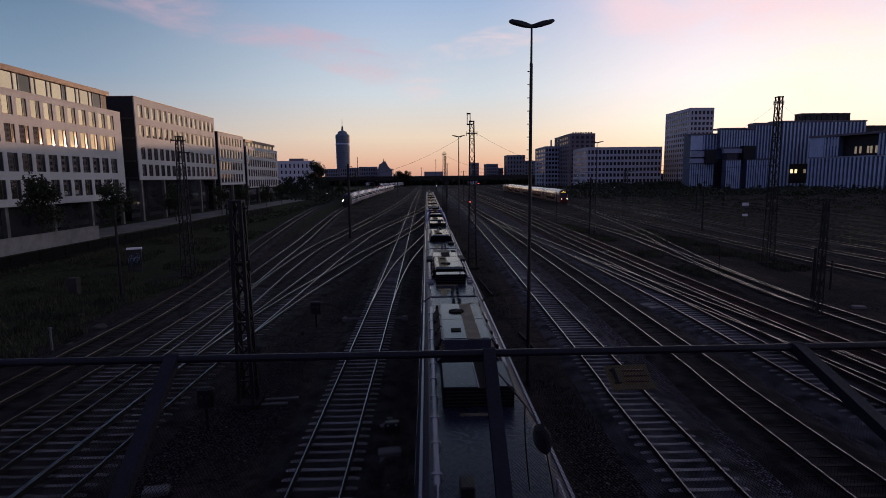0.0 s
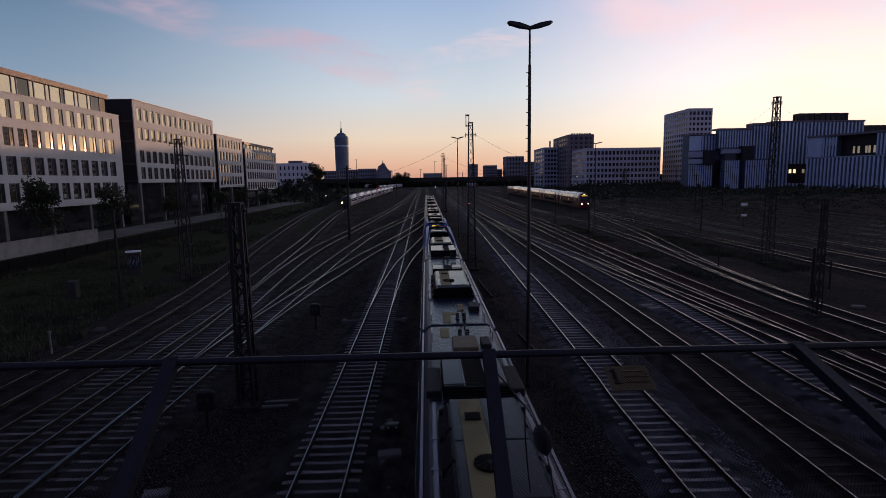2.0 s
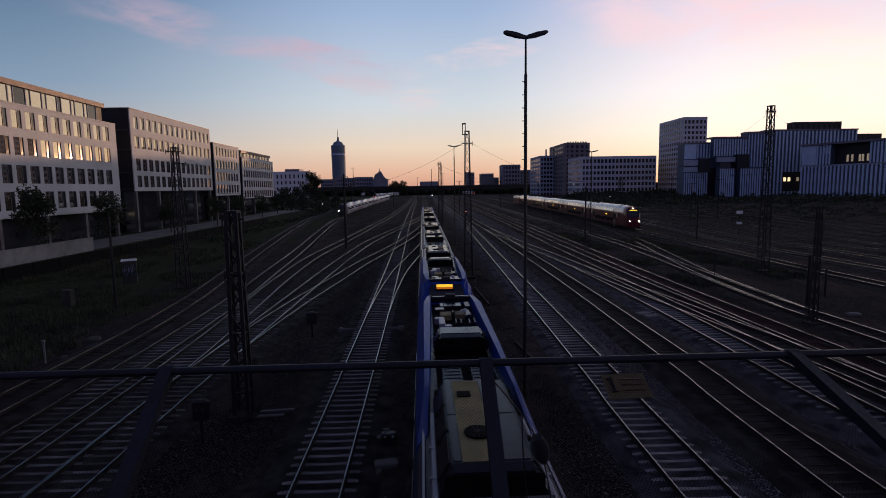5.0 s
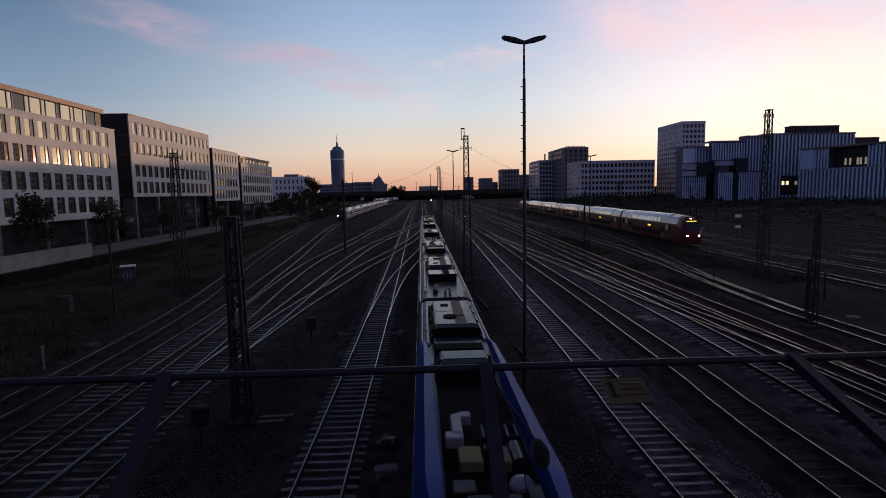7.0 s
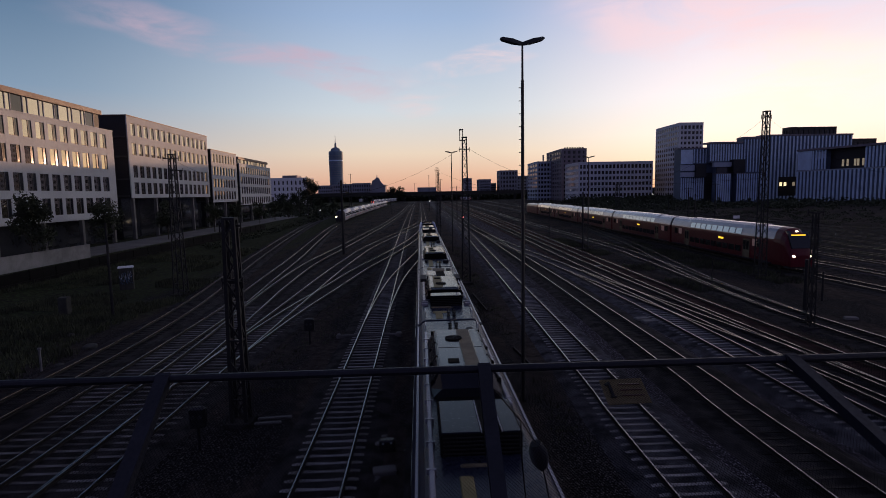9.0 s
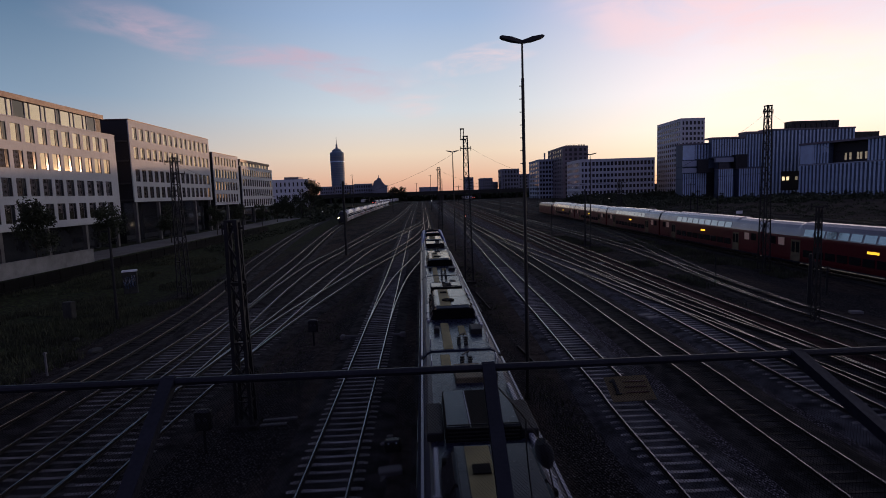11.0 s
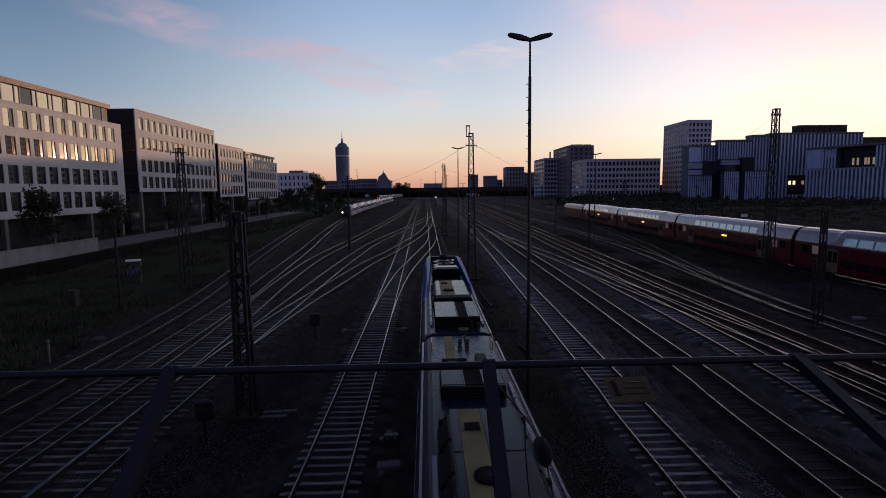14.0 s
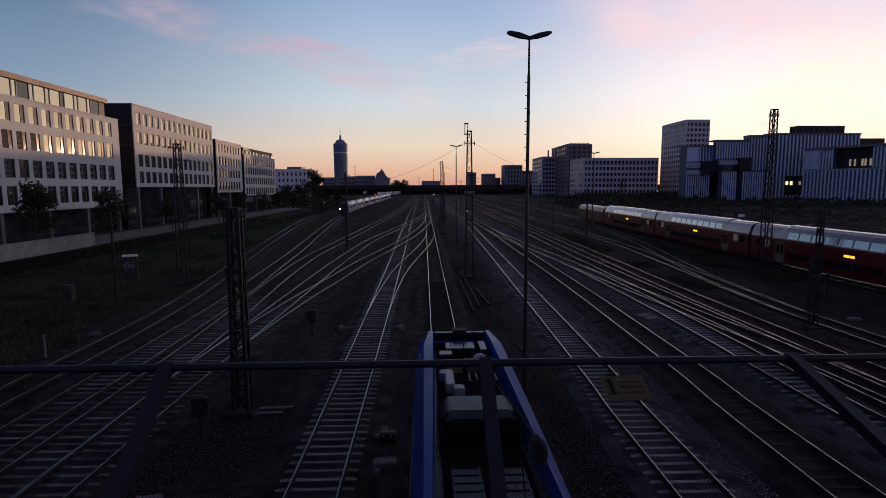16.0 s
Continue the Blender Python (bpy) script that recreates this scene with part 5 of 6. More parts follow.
def intake_set(c, y0, y1, h=.44, w=.80, strip=STRIP, gap=.4, mat="unit_grey"):
    """A black intake box whose top bears two grey panels beside a walkway strip, then a black sheet that paints the
    shade of the gap.
    """
    bm = bmesh.new()
    box(bm, -w, w, y0, y1, 3.60, 3.60 + h)
    o = part("intake_box", bm, "rubber", c, "black intake box with grey panels")
    for x0, x1 in ((-w + .02, strip[0] - .03), (strip[1] + .03, w - .02)):
        bm = bmesh.new()
        soft_box(bm, x0, x1, y0 + .03, y1 - .05, 3.60 + h, 3.60 + h + .03, .012)
        part("panel", bm, mat, o)
    for x in (strip[0] - .012, strip[1] + .012):
        bm = bmesh.new()
        beam(bm, (x, y0 + .03, 3.62 + h), (x, y1 - .05, 3.62 + h), .025)
        part("edge_strip", bm, "car_white", o, "thin pale edging")
    bm = bmesh.new()
    for k in range(5):
        beam(bm, (-w * .95, y0 - .012, 3.66 + k * .08), (w * .95, y0 - .012, 3.66 + k * .08), .024)
    part("louvres", bm, "train_dark", o)
    # black sheet on the roof stands in for the shadow behind the box
    bm = bmesh.new()
    box(bm, -w, w, y1, y1 + gap, 3.60, 3.64)
    part("gap_floor", bm, "rubber", o)
    return o


def side_rungs(c, y):
    """Pairs of short pale bars at both roof edges."""
    for s in (-1, 1):
        for k in (0, .42):
            small_box(c, s * .98 - .16, s * .98 + .16, y + k, y + k + .09, .11, "car_white", 3.60, "roof_rung")


def dark_well(parent, y0, y1, w=.98, z=3.60, h=.36):
    """The black intake box before an air unit."""
    bm = bmesh.new()
    box(bm, -w, w, y0, y1, z, z + h, taper=.05)
    o = part("intake_box", bm, "rubber", parent, "black louvred intake box")
    bm = bmesh.new()
    for k in range(6):
        zz = z + .05 + k * h * .14
        beam(bm, (-w * .95, y0 + .01 + .02 * k * .3, zz), (w * .95, y0 + .01 + .02 * k * .3, zz), .022)
    part("louvres", bm, "train_dark", o)


def grille_pair(parent, y0, y1, x0=-.75, x1=.55, z=3.60):
    for a, b in ((x0, (x0 + x1) / 2 - .12), ((x0 + x1) / 2 + .12, x1)):
        bm = bmesh.new()
        soft_box(bm, a, b, y0, y1, z, z + .16, .02)
        g = part("vent_box", bm, "roof_grey", parent)
        bm = bmesh.new()
        n = 7
        for k in range(n):
            yy = y0 + .06 + (y1 - y0 - .12) * k / (n - 1)
            beam(bm, (a + .05, yy, z + .163), (b - .05, yy, z + .163), .022)
        part("vent_slats", bm, "rubber", g)


def small_box(parent, x0, x1, y0, y1, h, mat="unit_beige", z=3.60, name="roof_box"):
    bm = bmesh.new()
    soft_box(bm, x0, x1, y0, y1, z, z + h, .025)
    return part(name, bm, mat, parent)


def cable_run(parent, x, y0, y1, mat="car_white", w=.11, h=.09):
    bm = bmesh.new()
    soft_box(bm, x - w / 2, x + w / 2, y0, y1, 3.585, 3.60 + h, .02)
    n = int((y1 - y0) / 1.1)
    o = part("cable_tray", bm, mat, parent)
    bm = bmesh.new()
    box(bm, x - w / 2 - .04, x + w / 2 + .04, 0, .06, 3.60, 3.60 + h + .012)
    me = mesh_of(bm, "car_white")
    for k in range(n):
        shared("tray_clip", me, o, Matrix.Translation((0, y0 + .3 + k * 1.1, 0)))


def gear(parent, y, x=0.0):
    """A pair of insulators with a bent cable."""
    bm = bmesh.new()
    for dxx in (-.12, .12):
        for k in range(4):
            beam(bm, (x + dxx, y, 3.60 + k * .07), (x + dxx, y, 3.64 + k * .07), .15 - .02 * (k % 2), sides=10)
    beam(bm, (x - .12, y, 3.9), (x + .12, y + .5, 3.86), .04, sides=5)
    beam(bm, (x + .12, y + .5, 3.86), (x + .1, y + 1.0, 3.62), .04, sides=5)
    part("insulator", bm, "train_dark", parent)


def car_side(parent, y0, y1, band="screen_glass"):
    for s in (-1, 1):
        for k in range(int((y1 - y0) / 2.1)):
            bm = bmesh.new()
            yy = y0 + .3 + k * 2.1
            box(bm, s * 1.405 - .02, s * 1.405 + .02, yy, yy + 1.6, 1.75, 2.6)
            part("side_window", bm, band, parent)


def middle_car(L, kind):
    c = thing("railcar", "pale-roofed regional railcar with air units on its roof", "train car", "railcars of the passing train")
    h = L / 2 - .12
    bm = bmesh.new()
    loft(bm, [section(-h, .97), section(-h + .12), section(h - .12), section(h, .97)])
    part("body", fixed(bm), "shell_grey", c)
    bm = bmesh.new()
    box(bm, -1.0, 1.0, -h + .08, h - .08, 3.58, 3.606)
    part("roof_deck", bm, "roof_grey", c, "flat blue-grey roof")
    for s in (-1, 1):
        # gutter in white, which also paints the thin highlight on the roof edge
        bm = bmesh.new()
        beam(bm, (s * 1.27, -h + .1, 3.40), (s * 1.27, h - .1, 3.40), .06)
        part("gutter", bm, "car_white", c)
        bm = bmesh.new()
        soft_box(bm, s * .85 - .35, s * .85 + .35, -h + .5, h - .5, .35, .94, .05)
        part("skirt", bm, "train_dark", c)
    bm = bmesh.new()
    box(bm, -1.26, 1.26, h + .005, h + .235, .9, 3.40)
    part("gangway", bm, "rubber", c, "black rubber gangway")
    car_side(c, -h + .8, h - .8)
    bogie(c, h + .12)
    bogie(c, -h - .12 + 2.4) if kind == 2 else None
    # roof fittings, from the near end to the far end
    n = -L / 2
    left = (-.50, -.06)
    if kind in (0, 3):
        if kind == 0:
            small_box(c, -.50, -.24, n + 1.5, n + 3.9, .02, "walkway", 3.606, "walkway_patch")
        small_box(c, -.45, .35, n + 4.2, n + 4.32, .03, "unit_brown", 3.606, "roof_bar")
        intake_set(c, n + 4.65, n + 6.35, gap=1.3)
        roof_unit(c, n + 7.6, n + 12.6, h=.52, flip=True)
        cable_run(c, -.99, n + 1.5, n + 13.9)
        cable_run(c, .97, n + 7.0, n + 12.8)
        small_box(c, -.72, .05, n + 13.75, n + 13.85, .08, "train_dark", 3.60, "roof_bar")
        small_box(c, .50, .74, n + 13.7, n + 14.1, .16, "train_dark")
        small_box(c, -.62, -.38, n + 1.2, n + 1.6, .20, "train_dark")
    elif kind == 1:
        small_box(c, -.55, -.25, n + .3, n + 1.3, .02, "walkway", 3.606, "walkway_patch")
        small_box(c, -.65, -.04, n + 1.3, n + 1.65, .02, "walkway", 3.606, "walkway_patch")
        small_box(c, -.70, .20, n + 2.35, n + 2.5, .04, "unit_brown", 3.606, "roof_bar")
        intake_set(c, n + 2.75, n + 3.55, h=.45, w=.72, strip=(.50, .52), gap=.9)
        side_rungs(c, n + 2.9)
        roof_unit(c, n + 4.45, n + 8.75, h=.52, strip=left)
        cable_run(c, -1.0, n + 3.8, n + 9.2)
        cable_run(c, 1.0, n + 4.2, n + 12.6)
        intake_set(c, n + 9.5, n + 11.6, h=.30, w=.78, strip=(-.25, .27))
        for s in (-1, 1):
            small_box(c, s * .99 - .18, s * .99 + .18, n + 9.6, n + 11.2, .18, "train_dark", 3.60, "roof_box")
        small_box(c, -.36, .40, n + 12.9, n + 14.1, .16, "unit_brown")
        small_box(c, .52, .80, n + 13.1, n + 13.9, .18, "train_dark")
        small_box(c, -.70, -.40, n + 14.4, n + 15.5, .02, "walkway", 3.606, "walkway_patch")
    else:
        if kind == 4:
            small_box(c, -.56, -.24, n + .2, n + 3.7, .02, "walkway", 3.606, "walkway_patch")
            small_box(c, -.56, -.24, n + 12.0, n + 15.7, .02, "walkway", 3.606, "walkway_patch")
            small_box(c, -.82, -.62, n + 2.2, n + 2.6, .20, "train_dark")
        else:
            small_box(c, -.55, -.25, n + .3, n + 1.5, .02, "walkway", 3.606, "walkway_patch")
            small_box(c, -.55, .02, n + 1.5, n + 1.85, .02, "walkway", 3.606, "walkway_patch")
        small_box(c, .08, .34, n + 1.9, n + 3.2, .02, "walkway", 3.606, "walkway_patch")
        small_box(c, .50, .90, n + 1.9, n + 2.7, .20, "train_dark")
        roof_unit(c, n + 4.35, n + 8.75, h=.52, strip=left)
        cable_run(c, -1.0, n + 4.0, n + 7.2)
        cable_run(c, 1.0, n + 3.0, n + 11.0)
        intake_set(c, n + 10.1, n + 11.45, h=.30, w=.80, strip=(-.20, .26))
        small_box(c, .30, .62, n + 12.2, n + 13.2, .18, "train_dark")
        small_box(c, -.70, .05, n + 13.0, n + 13.1, .08, "train_dark", 3.60, "roof_bar")
    gear(c, n + .75, .10)
    gear(c, h - 1.3, .05)
    for y in (-h + .7, h - 1.4):
        for s in (-1, 1):
            bm = bmesh.new()
            beam(bm, (s * .98, y, 3.6), (s * .98, y, 3.78), .03)
            beam(bm, (s * .98, y + .6, 3.6), (s * .98, y + .6, 3.78), .03)
            beam(bm, (s * .98, y, 3.78), (s * .98, y + .6, 3.78), .03)
            part("grab_rail", bm, "car_white", c)
    return c


def cab_car(L, lit):
    """An end car, its blue cab towards +y."""
    c = thing("cab_car", "blue-ended regional railcar with cluttered roof gear" + (" and lit display" if lit else ""), "train car", "railcars of the passing train")
    h = L / 2 - .22
    nose = h - 2.2
    bm = bmesh.new()
    loft(bm, [section(-h, .97), section(-h + .12), section(nose - 6.0)])
    part("body", fixed(bm), "shell_grey", c)
    # blue cab end: high shoulders that leave a well for the roof gear, then the sloping front
    bm = bmesh.new()
    k = [(nose - 6.0, 1.0, 1.0), (nose - 5.2, 1.0, 1.0), (nose + .15, 1.0, 1.03), (nose + .38, .985, 1.11), (nose + 1.0, .96, 1.0), (nose + 1.6, .92, .83), (nose + 2.05, .87, .64), (nose + 2.35, .80, .42)]
    rings = []
    for y, kk, tp in k:
        rings.append([(x * kk, y, max(.95, z * tp)) for x, z in SHELL] + [(-x * kk, y, max(.95, z * tp)) for x, z in reversed(SHELL)])
    loft(bm, rings, smooth=False)
    part("cab", fixed(bm), "train_blue", c, "blue rounded cab end")
    for s in (-1, 1):
        bm = bmesh.new()
        ring = lambda y, a, z, i: [(s * (1.37 - a), y, 2.95), (s * (1.33 - a), y, 3.36), (s * (1.13 - a), y, z), (s * (i + .03), y, z + .02), (s * i, y, 3.5)]
        loft(bm, [ring(nose - 11.5, .02, 3.56, 1.06), ring(nose - 9.6, .0, 3.92, .99), ring(nose - 6.5, 0, 4.06, .92), ring(nose - 1.2, 0, 4.16, .84), ring(nose + .45, .16, 4.10, .80), ring(nose + .85, .24, 3.75, .78)])
        part("shoulder", fixed(bm), "train_blue", c, "raised blue roof shoulder")
    bm = bmesh.new()
    box(bm, -1.0, 1.0, -h + .08, nose - 5.9, 3.58, 3.606)
    part("roof_deck", bm, "roof_grey", c, "flat blue-grey roof")
    bm = bmesh.new()
    box(bm, -.79, .79, nose - 5.89, nose + .2, 3.56, 3.78)
    part("gear_well", bm, "rubber", c, "black floor of the roof well")
    bm = bmesh.new()
    soft_box(bm, -.82, .82, nose + .22, nose + .42, 3.86, 4.10, .04)
    part("roof_lip", bm, "unit_grey", c, "pale rim over the cab")
    # windscreen and display on the sloping front
    bm = bmesh.new()
    ws = [(nose + .62, .74, 3.88), (nose + 1.04, .86, 3.60), (nose + 1.66, .88, 2.97), (nose + 2.11, .82, 2.25), (nose + 2.23, .78, 1.95)]
    loft(bm, [[(-x, y + .03, z), (x, y + .03, z), (x, y - .05, z - .03), (-x, y - .05, z - .03)] for y, x, z in ws])
    part("windscreen", fixed(bm), "screen_glass", c, "large dark windscreen")
    dp = lambda x, f, o=0.0: (x - .08, nose + .66 + .42 * f + .05 + o, 3.90 - .28 * f + o)
    bm = bmesh.new()
    solid(bm, [dp(-.45, .10), dp(.45, .10), dp(.45, .78), dp(-.45, .78), dp(-.45, .10, .02), dp(.45, .10, .02), dp(.45, .78, .02), dp(-.45, .78, .02)], BOX)
    disp = part("display", fixed(bm), "black", c, "destination display")
    if lit:
        for f, w, mm in ((.16, .40, "lamp_amber"), (.29, .40, "lamp_amber"), (.42, .40, "lamp_amber"), (.63, .40, "lamp_dim")):
            bm = bmesh.new()
            e = .13 if mm == "lamp_dim" else .036
            solid(bm, [dp(-w, f - e, .021), dp(w, f - e, .021), dp(w, f + e, .021), dp(-w, f + e, .021),
                       dp(-w, f - e, .026), dp(w, f - e, .026), dp(w, f + e, .026), dp(-w, f + e, .026)], BOX)
            part("display_row", fixed(bm), mm, disp, "glowing amber row")
    for s in (-1, 1):
        bm = bmesh.new()
        beam(bm, (s * .86, nose + 2.12, 1.55), (s * .86, nose + 2.32, 1.52), .26, sides=14)
        part("headlamp", bm, "screen_glass", c)
    bm = bmesh.new()
    soft_box(bm, -.35, .35, nose + 2.1, nose + 2.75, .75, 1.15, .06)
    part("coupler", bm, "train_dark", c)
    for s in (-1, 1):
        # white gutter again carries the painted highlight of the roof edge
        bm = bmesh.new()
        beam(bm, (s * 1.17, -h + .1, 3.53), (s * 1.17, nose - 6.4, 3.53), .05)
        part("gutter", bm, "car_white", c)
        bm = bmesh.new()
        soft_box(bm, s * .85 - .35, s * .85 + .35, -h + .5, nose, .35, .94, .05)
        part("skirt", bm, "train_dark", c)
    bm = bmesh.new()
    box(bm, -1.05, 1.05, -h - .22, -h, .9, 3.42)
    part("gangway", bm, "rubber", c, "black rubber gangway")
    car_side(c, -h + .8, nose - 1)
    bogie(c, nose - 2.2)
    # roof gear from the inner end outwards
    n = -h
    small_box(c, STRIP[0], STRIP[1], n + .4, n + 2.2, .02, "walkway", 3.606, "walkway_patch")
    if lit:
        roof_unit(c, n + 2.2, n + 6.9, h=.52, flip=True)
        small_box(c, -.78, .78, n + 7.1, n + 7.9, .20, "unit_grey")
        dark_well(c, n + 7.9, n + 8.6, .8, 3.60, .22)
        y = n + 9.2
        top = 3.62
    else:
        intake_set(c, n + .75, n + 3.5, h=.40, w=.84, gap=.6)
        roof_unit(c, n + 4.1, n + 8.6, h=.52, strip=(-.50, .10))
        grille_pair(c, n + 9.0, n + 10.6, -.66, .66)
        y = n + 11.6
        top = 3.62 if y + 1.2 < nose - 5.9 else 3.78
    cable_run(c, -.97, n + 1.0, n + 7.4)
    cable_run(c, .97, n + 1.0, n + 7.0)
    gear(c, n + .5, .6)
    bm = bmesh.new()
    box(bm, -.80, .80, n + 8.7, nose - 5.9, 3.607, 3.63)
    part("well_floor", bm, "rubber", c)
    roof_unit(c, y, y + 1.5, .84, top, .46, False, "cooler", False, lit)
    # gear in the well, counted from the cooler towards the cab
    y = nose - 4.2
    small_box(c, -.60, -.38, y + .2, y + 1.1, .24, "car_white", 3.78, "air_duct")
    small_box(c, -.74, -.38, y + 1.0, y + 1.3, .22, "car_white", 3.78, "air_duct")
    small_box(c, -.42, -.16, y + .0, y + .28, .20, "car_white", 3.78, "air_duct")
    grille_pair(c, y + .6, y + 1.2, .0, .72, 3.78)
    bm = bmesh.new()
    beam(bm, (.55, y + 1.5, 3.86), (.55, y + 2.2, 3.86), .30, sides=16)
    part("air_tank", bm, "roof_grey", c, "round grey air tank")
    small_box(c, -.52, -.10, y + 1.6, y + 2.2, .20, "walkway", 3.78)
    small_box(c, .04, .40, y + 1.65, y + 2.25, .20, "unit_brown", 3.78)
    small_box(c, -.06, .02, y + 1.7, y + 1.95, .30, "unit_grey", 3.78)
    small_box(c, -.70, -.30, y + 2.7, y + 3.1, .16, "unit_beige", 3.78)
    small_box(c, -.50, .40, y + 3.2, y + 3.85, .18, "unit_beige", 3.78)
    small_box(c, .50, .74, y + 3.0, y + 3.9, .20, "unit_beige", 3.78)
    bm = bmesh.new()
    bmesh.ops.create_uvsphere(bm, u_segments=16, v_segments=8, radius=.22)
    for v in bm.verts:
        v.co = Vector((v.co.x + .48, v.co.y + y + 2.7, max(0, v.co.z) * .8 + 3.78))
    part("dome", bm, "car_white", c, "pale round roof dome")
    bm = bmesh.new()
    for xx, yy in ((-.3, y + 4.0), (.05, y + 3.5), (-.05, y + 1.3)):
        beam(bm, (xx, yy, 3.78), (xx, yy - .1, 4.12), .035, sides=6)
    part("aerial", bm, "train_dark", c)
    small_box(c, -.22, .22, y + 4.35, y + 4.7, .20, "train_dark", 4.0, "horn_box")
    if lit:                 # its fittings lie the other way round
        for o in c.children_recursive:
            if o.data.users == 1:
                o.data.transform(Matrix.Diagonal((-1, 1, 1, 1)))
                o.data.flip_normals()
    return c


M["lamp_dim"] = glow("amber_display_dim", (1.0, 0.26, 0.005), 0.35)
TX, SPEED, MID, END = 1.09, 10.1, 15.9, 20.6
near_train = []           # (car, place of its middle at the start, turned round)
mids = [middle_car(MID, k) for k in (0, 1, 2)]
long_strip = middle_car(MID, 4)
cab_a, cab_b = cab_car(END, False), cab_car(END, True)
joint = 54.45             # the joint before the last car of the first unit
for i, c in enumerate((mids[2], mids[1], middle_car(MID, 3))):
    near_train.append((c, joint - MID * (i + .5), 0))
near_train.append((copy_thing(mids[1], Matrix()), joint - MID * 3.5, 0))
near_train.append((cab_a, joint + END / 2, 0))
near_train.append((copy_thing(cab_a, Matrix()), joint - MID * 4 - END / 2, 180))
joint = 96.2
near_train.append((cab_b, joint - END / 2 - .35, 180))
for i, c in enumerate((mids[0], copy_thing(mids[1], Matrix()), long_strip, copy_thing(long_strip, Matrix()))):
    near_train.append((c, joint + MID * (i + .5), 0))
near_train.append((copy_thing(cab_a, Matrix()), joint + MID * 4 + END / 2, 0))


# -- red double-deck train --
DECK = [(1.30, .45), (1.38, .9), (1.40, 2.9), (1.34, 3.35), (1.16, 3.95), (.92, 4.30), (.5, 4.52), (0, 4.58)]


def deck_ring(y, k=1.0, top=1.0):
    r = [(x * k, z * top) for x, z in DECK]
    return [(x, y, max(.45, z)) for x, z in r] + [(-x, y, max(.45, z)) for x, z in reversed(r[:-1])]


def deck_car(L, cab):
    c = thing("double_deck_car", "red double-deck carriage with a glossy curved roof" + (" and a driving cab" if cab else ""), "train car", "cars of the red train")
    h = L / 2 - .3
    a0 = -h + (2.6 if cab else 0)
    lower = [p for p in DECK if p[1] <= 3.0] + [(1.38, 3.12)]
    bm = bmesh.new()
    loft(bm, [[(x, y, z) for x, z in lower] + [(-x, y, z) for x, z in reversed(lower)] for y in (a0, h)])
    part("body", fixed(bm), "train_red", c)
    upper = [(1.385, 3.123)] + [p for p in DECK if p[1] > 3.2]
    bm = bmesh.new()
    for ya, yb, zt in ((a0 + 5.6 if not cab else a0 + 3.5, h - 5.6, 1.0),):
        loft(bm, [[(x * k, y, 3.123 + (z - 3.123) * q) for x, z in upper] + [(-x * k, y, 3.123 + (z - 3.123) * q) for x, z in reversed(upper[:-1])]
                  for y, k, q in ((a0, 1, .93), (ya - .4, 1, .93), (ya, 1, zt), (yb, 1, zt), (yb + .4, 1, .93), (h, 1, .93))])
    part("roof", fixed(bm), "red_roof", c, "glossy curved roof")
    for s in (-1, 1):
        n = 9
        y0, y1 = a0 + 6.2, h - 6.2
        w = (y1 - y0) / n
        for k in range(n):
            bm = bmesh.new()
            ya, yb = y0 + k * w + .12, y0 + (k + 1) * w - .12
            solid(bm, [(s * 1.375, ya, 3.22), (s * 1.375, yb, 3.22), (s * 1.21, yb, 3.86), (s * 1.21, ya, 3.86),
                       (s * 1.40, ya, 3.23), (s * 1.40, yb, 3.23), (s * 1.235, yb, 3.87), (s * 1.235, ya, 3.87)], BOX)
            part("upper_window", fixed(bm), "deck_pane", c)
            bm = bmesh.new()
            box(bm, s * 1.40 - .02, s * 1.40 + .02, ya, yb, 1.15, 1.85)
            part("lower_window", bm, "screen_glass", c)
        for k, yy in enumerate((-h + (5.0 if cab else .9), -h + (5.6 if cab else 2.3), h - 2.1, h - 3.5)):
            bm = bmesh.new()
            box(bm, s * 1.40 - .02, s * 1.40 + .02, yy, yy + .95, 2.05, 2.85)
            part("end_window", bm, "dim_room" if k % 2 else "screen_glass", c, "dimly lit end window" if k % 2 else "")
        for yy in (a0 + 4.5, h - 5.9):
            bm = bmesh.new()
            box(bm, s * 1.40 - .025, s * 1.40 + .025, yy, yy + 1.35, .6, 2.75)
            dr = part("door", bm, "unit_brown", c, "grey double door")
            for q in (.12, .75):
                bm = bmesh.new()
                box(bm, s * 1.43 - .01, s * 1.43 + .01, yy + q, yy + q + .48, 1.5, 2.55)
                part("door_pane", bm, "screen_glass", dr)
        bm = bmesh.new()
        box(bm, s * 1.41 - .015, s * 1.41 + .015, -1.2, .0, 2.30, 2.52)
        part("side_display", bm, "lamp_amber", c, "amber side display")
        bm = bmesh.new()
        box(bm, s * 1.40 - .01, s * 1.40 + .015, a0 + .3, h - .1, .46, .60)
        part("sill_stripe", bm, "roof_grey", c)
    bm = bmesh.new()
    box(bm, -1.0, 1.0, h, h + .6, .8, 4.1)
    part("gangway", bm, "rubber", c)
    for y in (-h + 3.6, h - 3.2):
        bogie(c, y)
    if cab:
        bm = bmesh.new()
        loft(bm, [deck_ring(a0, 1, .975), deck_ring(a0 - 1.0, .985, .955), deck_ring(a0 - 1.7, .95, .86), deck_ring(a0 - 2.3, .90, .58), deck_ring(a0 - 2.6, .84, .36)])
        part("cab", fixed(bm), "train_red", c, "red sloping cab")
        bm = bmesh.new()
